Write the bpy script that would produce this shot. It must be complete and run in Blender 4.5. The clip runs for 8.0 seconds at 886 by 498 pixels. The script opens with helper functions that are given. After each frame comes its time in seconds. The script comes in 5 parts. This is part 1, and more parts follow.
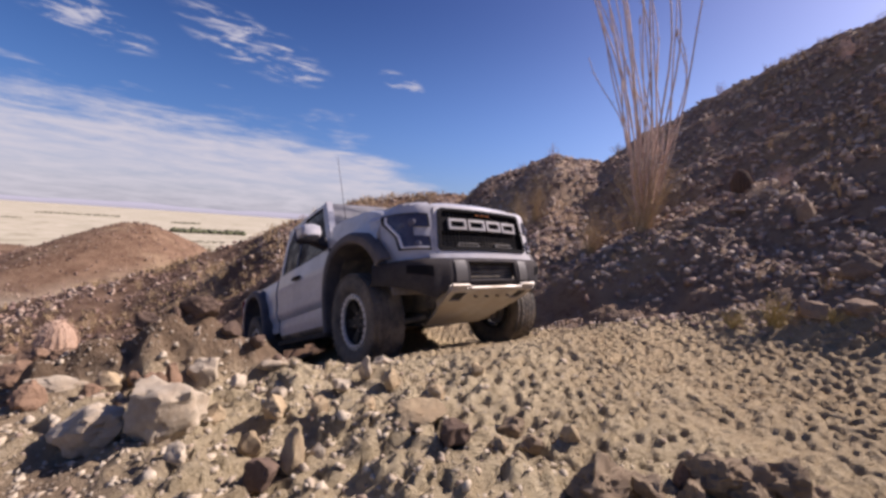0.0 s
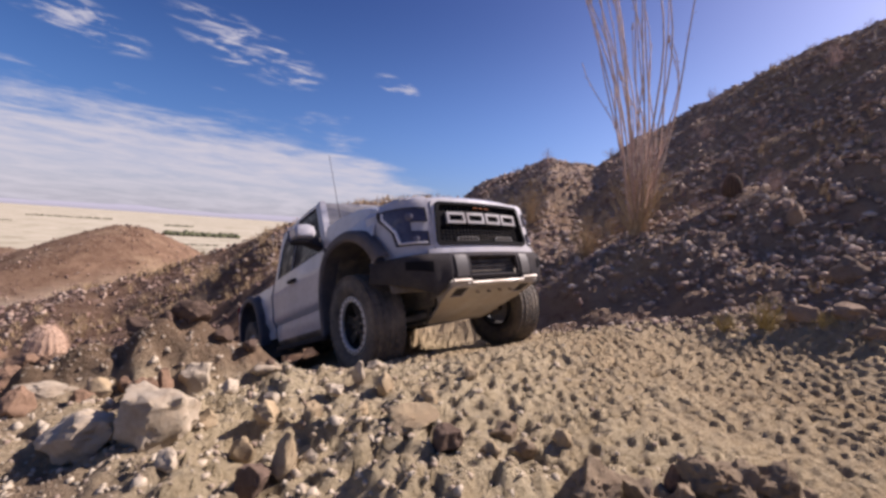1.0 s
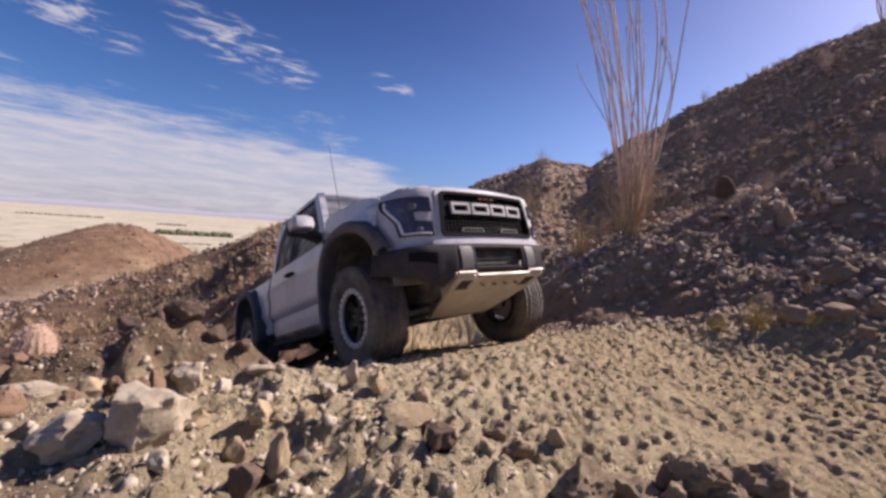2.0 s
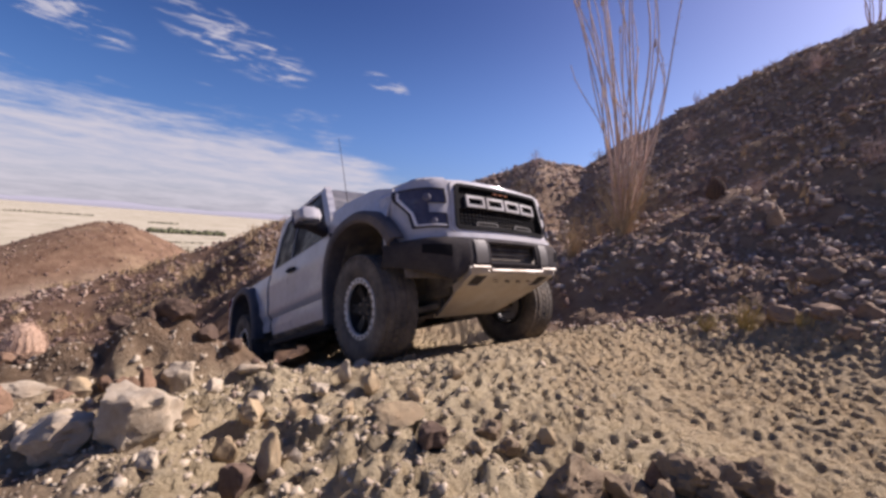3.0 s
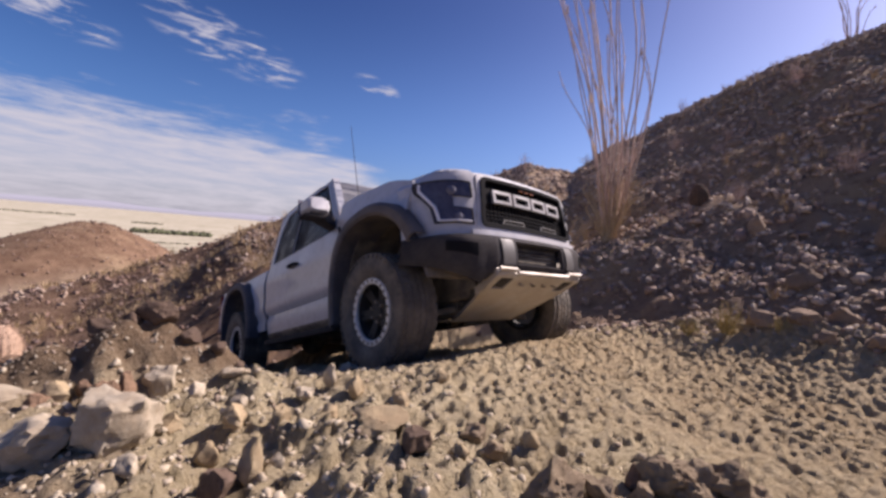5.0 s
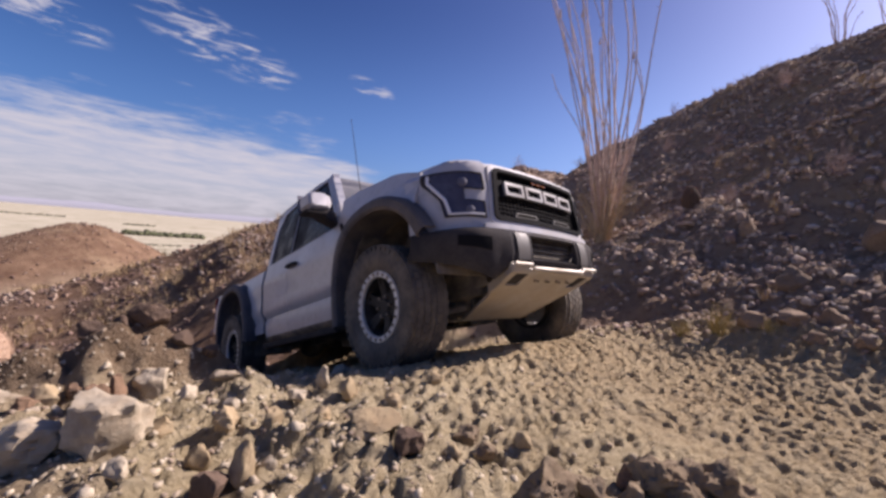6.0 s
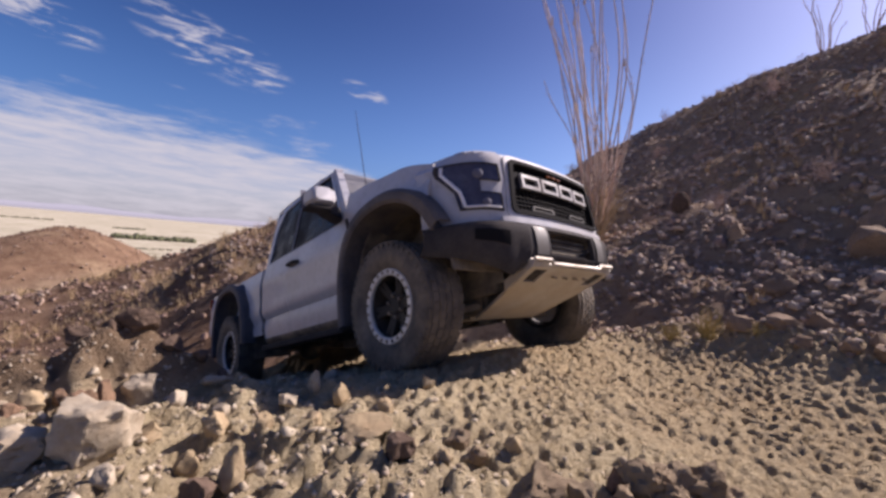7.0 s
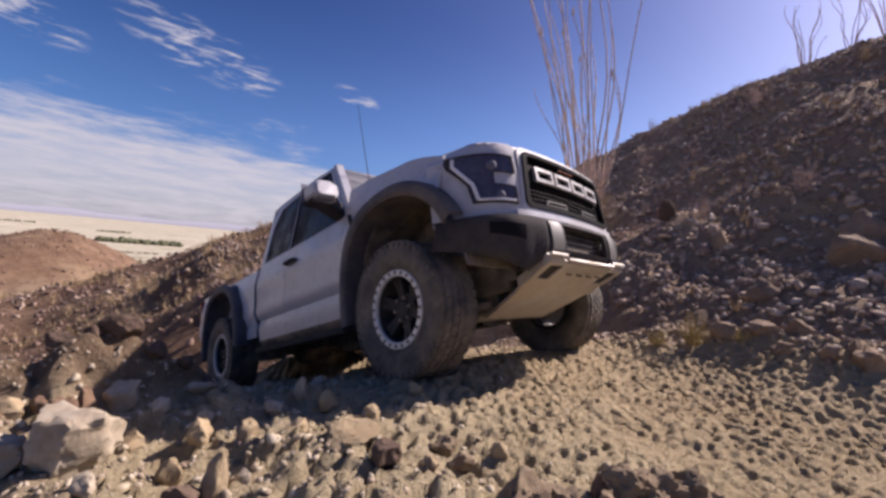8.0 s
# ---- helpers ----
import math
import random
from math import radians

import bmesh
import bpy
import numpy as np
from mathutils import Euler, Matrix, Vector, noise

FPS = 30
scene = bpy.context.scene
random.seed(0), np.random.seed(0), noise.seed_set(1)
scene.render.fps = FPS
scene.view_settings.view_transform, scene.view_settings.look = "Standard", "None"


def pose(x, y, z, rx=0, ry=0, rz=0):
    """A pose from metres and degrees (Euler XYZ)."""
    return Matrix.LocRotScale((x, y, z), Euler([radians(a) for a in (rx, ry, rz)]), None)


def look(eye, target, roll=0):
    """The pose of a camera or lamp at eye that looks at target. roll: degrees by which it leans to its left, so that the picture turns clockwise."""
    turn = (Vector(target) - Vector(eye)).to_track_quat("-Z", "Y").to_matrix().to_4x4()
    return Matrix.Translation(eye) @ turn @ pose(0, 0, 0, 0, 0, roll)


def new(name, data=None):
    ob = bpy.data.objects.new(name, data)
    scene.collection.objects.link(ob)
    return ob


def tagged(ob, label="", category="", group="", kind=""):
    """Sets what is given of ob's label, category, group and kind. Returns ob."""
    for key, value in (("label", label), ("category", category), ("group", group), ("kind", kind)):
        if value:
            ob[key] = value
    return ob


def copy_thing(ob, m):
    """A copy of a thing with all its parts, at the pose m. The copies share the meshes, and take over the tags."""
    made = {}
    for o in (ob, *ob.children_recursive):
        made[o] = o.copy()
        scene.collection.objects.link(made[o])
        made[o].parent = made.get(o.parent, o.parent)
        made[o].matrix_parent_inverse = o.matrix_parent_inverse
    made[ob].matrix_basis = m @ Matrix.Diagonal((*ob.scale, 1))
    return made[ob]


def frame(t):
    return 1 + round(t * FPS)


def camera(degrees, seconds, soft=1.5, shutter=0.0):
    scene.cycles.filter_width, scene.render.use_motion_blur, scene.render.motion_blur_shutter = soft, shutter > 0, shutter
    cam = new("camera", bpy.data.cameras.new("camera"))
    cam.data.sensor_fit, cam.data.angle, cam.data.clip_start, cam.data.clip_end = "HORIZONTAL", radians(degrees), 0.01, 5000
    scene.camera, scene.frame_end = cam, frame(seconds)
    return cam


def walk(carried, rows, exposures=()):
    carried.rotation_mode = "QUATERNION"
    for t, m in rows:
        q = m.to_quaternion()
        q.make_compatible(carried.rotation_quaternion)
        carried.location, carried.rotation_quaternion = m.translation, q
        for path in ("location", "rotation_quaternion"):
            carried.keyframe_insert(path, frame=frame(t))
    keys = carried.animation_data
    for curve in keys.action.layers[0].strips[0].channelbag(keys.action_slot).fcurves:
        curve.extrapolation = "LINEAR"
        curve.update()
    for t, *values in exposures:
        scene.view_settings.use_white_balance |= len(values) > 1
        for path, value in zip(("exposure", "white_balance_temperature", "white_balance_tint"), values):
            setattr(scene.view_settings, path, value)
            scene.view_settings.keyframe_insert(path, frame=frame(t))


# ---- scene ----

# ---------------------------------------------------------------- camera
cam = camera(93.7, 8.0, soft=3.0)
CAM_ROWS = [
    (0.0, look((-0.000, 0.000, 0.900), (-0.000, 9.984, 0.337), 4.12)),
    (0.5, look((0.003, -0.003, 0.905), (0.067, 9.982, 0.368), 4.11)),
    (1.0, look((0.008, -0.007, 0.908), (0.121, 9.981, 0.429), 4.19)),
    (1.5, look((0.008, -0.007, 0.906), (0.182, 9.980, 0.431), 4.28)),
    (3.0, look((0.017, -0.015, 0.909), (0.398, 9.967, 0.437), 4.65)),
    (3.5, look((0.023, -0.018, 0.911), (0.472, 9.960, 0.437), 4.70)),
    (4.0, look((0.025, -0.021, 0.913), (0.526, 9.956, 0.473), 4.89)),
    (4.5, look((0.027, -0.024, 0.916), (0.594, 9.951, 0.506), 5.11)),
    (6.0, look((0.037, -0.035, 0.919), (0.799, 9.930, 0.595), 5.17)),
    (6.5, look((0.040, -0.040, 0.920), (0.865, 9.921, 0.630), 5.27)),
    (7.0, look((0.043, -0.045, 0.922), (0.956, 9.911, 0.715), 5.27)),
    (7.5, look((0.048, -0.051, 0.924), (1.069, 9.896, 0.791), 5.39)),
    (8.0, look((0.054, -0.061, 0.929), (1.183, 9.875, 0.874), 5.63)),
]

walk(cam, CAM_ROWS, [(0.0, 0.60, 6550, 26), (8.0, 0.60, 6550, 26)])

# ---------------------------------------------------------------- light
SUN_WAY = Vector((1.15, 0.51, 1.06)).normalized()
sky_world = bpy.data.worlds.new("desert_sky")
scene.world = sky_world
sky_world.use_nodes = True


def build_sky():
    nt = sky_world.node_tree
    nt.nodes.clear()
    N, L = nt.nodes.new, nt.links.new
    out, bg = N("ShaderNodeOutputWorld"), N("ShaderNodeBackground")
    sky = N("ShaderNodeTexSky")
    sky.sky_type, sky.sun_disc = "NISHITA", False
    sky.sun_elevation = math.asin(SUN_WAY.z)
    sky.sun_rotation = math.atan2(SUN_WAY.x, SUN_WAY.y)
    sky.altitude, sky.air_density, sky.dust_density, sky.ozone_density = 300, 0.80, 2.6, 8.0

    def m(op, a, b=None, c=None, clamp=False):
        n = N("ShaderNodeMath")
        n.operation, n.use_clamp = op, clamp
        for i, v in enumerate((a, b, c)):
            if v is None:
                continue
            if isinstance(v, (int, float)):
                n.inputs[i].default_value = v
            else:
                L(v, n.inputs[i])
        return n.outputs[0]

    def ramp01(v, lo, hi):
        n = N("ShaderNodeMapRange")
        n.interpolation_type = "SMOOTHSTEP"
        n.inputs["From Min"].default_value, n.inputs["From Max"].default_value = lo, hi
        L(v, n.inputs["Value"])
        return n.outputs[0]

    tc, sep = N("ShaderNodeTexCoord"), N("ShaderNodeSeparateXYZ")
    L(tc.outputs["Generated"], sep.inputs[0])
    az = m("ARCTAN2", sep.outputs[0], sep.outputs[1])
    el = m("ARCSINE", sep.outputs[2])

    def streaks(turn, sx, sy, scale, detail, rough, seed):
        comb, mp, nz = N("ShaderNodeCombineXYZ"), N("ShaderNodeMapping"), N("ShaderNodeTexNoise")
        L(az, comb.inputs[0]), L(el, comb.inputs[1])
        mp.inputs["Rotation"].default_value = (0, 0, radians(turn))
        mp.inputs["Scale"].default_value = (sx, sy, 1)
        mp.inputs["Location"].default_value = (seed, seed * 0.7, 0)
        L(comb.outputs[0], mp.inputs["Vector"]), L(mp.outputs[0], nz.inputs["Vector"])
        nz.inputs["Scale"].default_value, nz.inputs["Detail"].default_value = scale, detail
        nz.inputs["Roughness"].default_value = rough
        if "Distortion" in nz.inputs:
            nz.inputs["Distortion"].default_value = 0.4
        return nz.outputs["Fac"]

    # the low bank: its upper edge falls from the west towards the hill
    big = streaks(18, 1.2, 5.0, 3.0, 7, 0.6, 3.1)
    fine = streaks(22, 2.0, 14.0, 5.0, 8, 0.65, 7.7)
    edge = m("MULTIPLY_ADD", az, -0.55, 0.075)
    edge = m("MINIMUM", edge, 0.205)
    depth = m("SUBTRACT", edge, el)
    wob = m("MULTIPLY_ADD", m("SUBTRACT", big, 0.5), 0.22, depth)
    wob = m("MULTIPLY_ADD", m("SUBTRACT", fine, 0.5), 0.12, wob)
    bank = ramp01(wob, -0.005, 0.085)
    # high wisps, streaked
    wn = streaks(20, 3.0, 16.0, 4.2, 8, 0.62, 1.3)
    where = None
    for a0, e0, ra, re in ((-0.44, 0.335, 0.17, 0.055), (-0.125, 0.315, 0.06, 0.022), (-0.73, 0.315, 0.13, 0.04)):
        da, de = m("DIVIDE", m("SUBTRACT", az, a0), ra), m("DIVIDE", m("SUBTRACT", m("MULTIPLY_ADD", m("SUBTRACT", az, a0), 0.22, el), e0), re)
        d2 = m("ADD", m("MULTIPLY", da, da), m("MULTIPLY", de, de))
        g = m("SUBTRACT", 1.0, d2, clamp=True)
        where = g if where is None else m("MAXIMUM", where, g)
    wisp = m("MULTIPLY", ramp01(wn, 0.46, 0.66), ramp01(where, 0.0, 0.7))
    cover = m("MAXIMUM", m("MULTIPLY", bank, m("MULTIPLY_ADD", ramp01(fine, 0.3, 0.7), 0.34, 0.62)), m("MULTIPLY", wisp, 0.78), clamp=True)
    # a clear, dry desert sky: deeper overhead
    deep = N("ShaderNodeHueSaturation")
    deep.inputs["Hue"].default_value, deep.inputs["Saturation"].default_value = 0.5, 1.12
    L(sky.outputs[0], deep.inputs["Color"])
    fall = N("ShaderNodeMix")
    fall.data_type, fall.blend_type = "RGBA", "MULTIPLY"
    L(ramp01(el, 0.16, 0.55), fall.inputs[0])
    L(deep.outputs[0], fall.inputs[6])
    fall.inputs[7].default_value = (0.56, 0.57, 0.69, 1)
    mix = N("ShaderNodeMix")
    mix.data_type = "RGBA"
    L(cover, mix.inputs[0])
    L(fall.outputs[2], mix.inputs[6])
    mix.inputs[7].default_value = (4.5, 4.66, 4.9, 1)
    L(mix.outputs[2], bg.inputs[0])
    bg.inputs[1].default_value = SKY_STRENGTH
    L(bg.outputs[0], out.inputs[0])


SKY_STRENGTH = 0.088
build_sky()
sun = new("sun", bpy.data.lights.new("sun", "SUN"))
sun.data.energy, sun.data.angle, sun.data.color = 5.0, radians(0.55), (1.0, 0.93, 0.82)
sun.matrix_world = look(SUN_WAY * 50, (0, 0, 0))



# ---------------------------------------------------------------- materials
def material(name, base, rough=0.6, metal=0.0, vary=None, scale=8.0, bump=0.0, bump_scale=60.0, bump_dist=0.01, spec=0.5, coat=0.0,
             detail=6, island=0.0, objrand=0.0, dust_or_sheen=None, layer_amount=0.0, layer_scale=6.0, emission=None, strength=0.0):
    """Principled surface: two scales of colour variation, an optional layer of dirt or painted sheen, fine relief."""
    mt = bpy.data.materials.new(name)
    mt.use_nodes = True
    nt = mt.node_tree
    p = nt.nodes["Principled BSDF"]
    N, L = nt.nodes.new, nt.links.new
    p.inputs["Roughness"].default_value, p.inputs["Metallic"].default_value = rough, metal
    p.inputs["Specular IOR Level"].default_value = spec
    p.inputs["Coat Weight"].default_value = coat
    p.inputs["Coat Roughness"].default_value = 0.08
    tc = N("ShaderNodeTexCoord")

    def noise_tex(sc, det=6, ro=0.6):
        n = N("ShaderNodeTexNoise")
        n.inputs["Scale"].default_value, n.inputs["Detail"].default_value, n.inputs["Roughness"].default_value = sc, det, ro
        L(tc.outputs["Object"], n.inputs["Vector"])
        return n.outputs["Fac"]

    def ramp(v, lo, hi, a=0.0, b=1.0):
        n = N("ShaderNodeMapRange")
        n.inputs["From Min"].default_value, n.inputs["From Max"].default_value = lo, hi
        n.inputs["To Min"].default_value, n.inputs["To Max"].default_value = a, b
        L(v, n.inputs["Value"])
        return n.outputs[0]

    def mixc(f, a, b):
        n = N("ShaderNodeMix")
        n.data_type = "RGBA"
        L(f, n.inputs[0])
        for v, i in ((a, 6), (b, 7)):
            if isinstance(v, tuple):
                n.inputs[i].default_value = (*v, 1)
            else:
                L(v, n.inputs[i])
        return n.outputs[2]

    col = None
    if vary:
        col = mixc(ramp(noise_tex(scale, detail, 0.65), 0.3, 0.7), base, vary)
        dark = tuple(c * 0.62 for c in base)
        col = mixc(ramp(noise_tex(scale * 7.3, 4, 0.6), 0.48, 0.75, 0.0, 0.6), col, dark)
    if island or objrand:
        g = N("ShaderNodeNewGeometry") if island else N("ShaderNodeObjectInfo")
        src = g.outputs["Random Per Island"] if island else g.outputs["Random"]
        amt = island or objrand
        hsv = N("ShaderNodeHueSaturation")
        L(ramp(src, 0, 1, 1 - amt, 1 + amt), hsv.inputs["Value"])
        if col is None:
            hsv.inputs["Color"].default_value = (*base, 1)
        else:
            L(col, hsv.inputs["Color"])
        col = hsv.outputs[0]
    if dust_or_sheen:
        d = ramp(noise_tex(layer_scale, 7, 0.65), 0.35, 0.7, 0.0, layer_amount)
        col = mixc(d, col if col is not None else base, dust_or_sheen)
        r = N("ShaderNodeMapRange")
        r.inputs["From Max"].default_value = max(layer_amount, 0.01)
        r.inputs["To Min"].default_value, r.inputs["To Max"].default_value = rough, max(rough, 0.75)
        L(d, r.inputs["Value"]), L(r.outputs[0], p.inputs["Roughness"])
    if col is None:
        p.inputs["Base Color"].default_value = (*base, 1)
    else:
        L(col, p.inputs["Base Color"])
    if bump:
        b = N("ShaderNodeBump")
        b.inputs["Strength"].default_value, b.inputs["Distance"].default_value = bump, bump_dist
        L(noise_tex(bump_scale, 8, 0.7), b.inputs["Height"]), L(b.outputs[0], p.inputs["Normal"])
    if emission:
        p.inputs["Emission Color"].default_value, p.inputs["Emission Strength"].default_value = (*emission, 1), strength
    return mt


SAND = (0.62, 0.525, 0.345)


def ground_material():
    """Pale trampled dirt on the trail, red-brown rubble on the slopes, straw-coloured plain far out."""
    mt = bpy.data.materials.new("desert_ground")
    mt.use_nodes = True
    nt = mt.node_tree
    p = nt.nodes["Principled BSDF"]
    N, L = nt.nodes.new, nt.links.new
    p.inputs["Roughness"].default_value, p.inputs["Specular IOR Level"].default_value = 0.95, 0.15
    tc = N("ShaderNodeTexCoord")

    def noise_tex(sc, det=6, ro=0.6):
        n = N("ShaderNodeTexNoise")
        n.inputs["Scale"].default_value, n.inputs["Detail"].default_value, n.inputs["Roughness"].default_value = sc, det, ro
        L(tc.outputs["Object"], n.inputs["Vector"])
        return n.outputs["Fac"]

    def ramp(v, lo, hi, a=0.0, b=1.0):
        n = N("ShaderNodeMapRange")
        n.inputs["From Min"].default_value, n.inputs["From Max"].default_value = lo, hi
        n.inputs["To Min"].default_value, n.inputs["To Max"].default_value = a, b
        L(v, n.inputs["Value"])
        return n.outputs[0]

    def mixc(f, a, b):
        n = N("ShaderNodeMix")
        n.data_type = "RGBA"
        L(f, n.inputs[0])
        for v, i in ((a, 6), (b, 7)):
            if isinstance(v, tuple):
                n.inputs[i].default_value = (*v, 1)
            else:
                L(v, n.inputs[i])
        return n.outputs[2]

    kind = N("ShaderNodeAttribute")
    kind.attribute_name = "soil"
    kx = N("ShaderNodeSeparateColor")
    L(kind.outputs["Color"], kx.inputs[0])
    trail = mixc(ramp(noise_tex(2.2, 8, 0.65), 0.35, 0.68), SAND, (0.45, 0.355, 0.22))
    trail = mixc(ramp(kind.outputs["Alpha"], 0, 1, 0.0, 0.5), trail, (0.45, 0.325, 0.19))
    trail = mixc(ramp(noise_tex(23, 6, 0.7), 0.5, 0.72, 0, 0.75), trail, (0.64, 0.545, 0.365))
    trail = mixc(ramp(noise_tex(75, 5, 0.7), 0.52, 0.7, 0, 0.6), trail, (0.25, 0.175, 0.105))
    rub = mixc(ramp(noise_tex(0.9, 9, 0.68), 0.36, 0.66), (0.33, 0.225, 0.155), (0.45, 0.34, 0.235))
    rub = mixc(ramp(noise_tex(0.4, 6, 0.65), 0.5, 0.64, 0, 0.65), rub, (0.47, 0.34, 0.185))
    rub = mixc(ramp(noise_tex(7.5, 8, 0.72), 0.5, 0.68, 0, 0.8), rub, (0.16, 0.088, 0.06))
    rub = mixc(ramp(noise_tex(17, 6, 0.7), 0.58, 0.72, 0, 0.8), rub, (0.43, 0.33, 0.24))
    red = mixc(ramp(noise_tex(0.55, 9, 0.7), 0.36, 0.62), (0.125, 0.074, 0.046), (0.24, 0.155, 0.098))
    red = mixc(ramp(noise_tex(0.17, 7, 0.65), 0.54, 0.66, 0, 0.6), red, (0.37, 0.275, 0.17))
    red = mixc(ramp(noise_tex(4.0, 8, 0.72), 0.52, 0.68, 0, 0.7), red, (0.12, 0.062, 0.04))
    red = mixc(ramp(noise_tex(11, 6, 0.7), 0.6, 0.72, 0, 0.7), red, (0.46, 0.34, 0.25))
    rub = mixc(kx.outputs[2], rub, red)
    far = mixc(ramp(noise_tex(0.012, 8, 0.6), 0.35, 0.7), (0.50, 0.455, 0.345), (0.40, 0.36, 0.26))
    far = mixc(ramp(noise_tex(0.03, 8, 0.7), 0.5, 0.66, 0, 0.6), far, (0.16, 0.15, 0.08))
    col = mixc(kx.outputs[0], trail, rub)
    col = mixc(kx.outputs[1], col, far)
    L(col, p.inputs["Base Color"])
    b = N("ShaderNodeBump")
    b.inputs["Strength"].default_value, b.inputs["Distance"].default_value = 1.0, 0.05
    L(noise_tex(38, 10, 0.72), b.inputs["Height"])
    rough = N("ShaderNodeBump")
    rough.inputs["Distance"].default_value = 0.22
    L(ramp(kx.outputs[0], 0, 1, 0.0, 0.45), rough.inputs["Strength"])
    L(noise_tex(5.5, 12, 0.75), rough.inputs["Height"])
    L(rough.outputs[0], b.inputs["Normal"])
    L(b.outputs[0], p.inputs["Normal"])
    return mt


# ---------------------------------------------------------------- terrain
def lattice(ix, iy, seed):
    n = (ix.astype(np.int64) * 374761393 + iy.astype(np.int64) * 668265263 + seed * 974634777) & 0x7FFFFFFF
    n = ((n ^ (n >> 13)) * 1274126177) & 0x7FFFFFFF
    n = ((n ^ (n >> 16)) * 668265263) & 0x7FFFFFFF
    return ((n ^ (n >> 15)) & 0xFFFFF) / 0xFFFFF * 2.0 - 1.0


def value_noise(x, y, seed=0):
    ix, iy = np.floor(x), np.floor(y)
    fx, fy = x - ix, y - iy
    fx, fy = fx * fx * fx * (fx * (fx * 6 - 15) + 10), fy * fy * fy * (fy * (fy * 6 - 15) + 10)
    a, b = lattice(ix, iy, seed), lattice(ix + 1, iy, seed)
    c, d = lattice(ix, iy + 1, seed), lattice(ix + 1, iy + 1, seed)
    return (a + (b - a) * fx) * (1 - fy) + (c + (d - c) * fx) * fy


def fbm(x, y, scale, octaves=4, gain=0.5, seed=0):
    out, amp, f = 0.0, 1.0, 1.0 / scale
    for i in range(octaves):
        ca, sa = math.cos(0.7 * i + 0.3), math.sin(0.7 * i + 0.3)
        out = out + amp * value_noise((x * ca - y * sa) * f, (x * sa + y * ca) * f, seed + i * 17)
        amp, f = amp * gain, f * 2.03
    return out


def cells(x, y, size, seed):
    """Distance to the nearest of scattered points, in units of their spacing."""
    x, y = x / size, y / size
    ix, iy = np.floor(x), np.floor(y)
    best = np.full(np.shape(x), 9.0)
    for i in (-1, 0, 1):
        for j in (-1, 0, 1):
            px = ix + i + 0.5 + 0.42 * lattice(ix + i, iy + j, seed)
            py = iy + j + 0.5 + 0.42 * lattice(ix + i, iy + j, seed + 101)
            best = np.minimum(best, (px - x) ** 2 + (py - y) ** 2)
    return np.sqrt(best)


def blocks(x, y, size, seed):
    """Broken clods: each takes the height and tilt of its nearest scattered point, so that they meet in steps."""
    x, y = (x + 0.35 * size * value_noise(x / size / 0.6, y / size / 0.6, seed + 7)) / size, (y + 0.35 * size * value_noise(x / size / 0.6, y / size / 0.6, seed + 8)) / size
    ix, iy = np.floor(x), np.floor(y)
    best, top = np.full(np.shape(x), 9.0), np.zeros(np.shape(x))
    for i in (-1, 0, 1):
        for j in (-1, 0, 1):
            a, b = lattice(ix + i, iy + j, seed), lattice(ix + i, iy + j, seed + 101)
            dx, dy = ix + i + 0.5 + 0.45 * a - x, iy + j + 0.5 + 0.45 * b - y
            d = dx * dx + dy * dy
            h = 0.5 + 0.5 * lattice(ix + i, iy + j, seed + 202)
            h = h * h + 0.5 * dx * lattice(ix + i, iy + j, seed + 303) + 0.5 * dy * lattice(ix + i, iy + j, seed + 404)
            top = np.where(d < best, h, top)
            best = np.minimum(best, d)
    return top * (1 - sstep(np.sqrt(best), 0.55, 1.0))


def smax(a, b, k):
    h = np.clip(0.5 + 0.5 * (a - b) / k, 0, 1)
    return b + (a - b) * h + k * h * (1 - h)


def smin(a, b, k):
    return -smax(-a, -b, k)


def sstep(v, lo, hi):
    t = np.clip((v - lo) / (hi - lo), 0, 1)
    return t * t * (3 - 2 * t)


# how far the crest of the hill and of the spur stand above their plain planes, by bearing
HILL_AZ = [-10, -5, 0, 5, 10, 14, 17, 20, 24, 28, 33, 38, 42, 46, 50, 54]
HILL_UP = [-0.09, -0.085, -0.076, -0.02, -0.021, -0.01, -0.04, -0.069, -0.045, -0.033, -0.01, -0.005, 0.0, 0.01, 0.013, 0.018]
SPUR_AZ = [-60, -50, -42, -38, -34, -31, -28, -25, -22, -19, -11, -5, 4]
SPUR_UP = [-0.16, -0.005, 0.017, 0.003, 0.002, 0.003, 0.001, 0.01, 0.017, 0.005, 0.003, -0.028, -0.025]


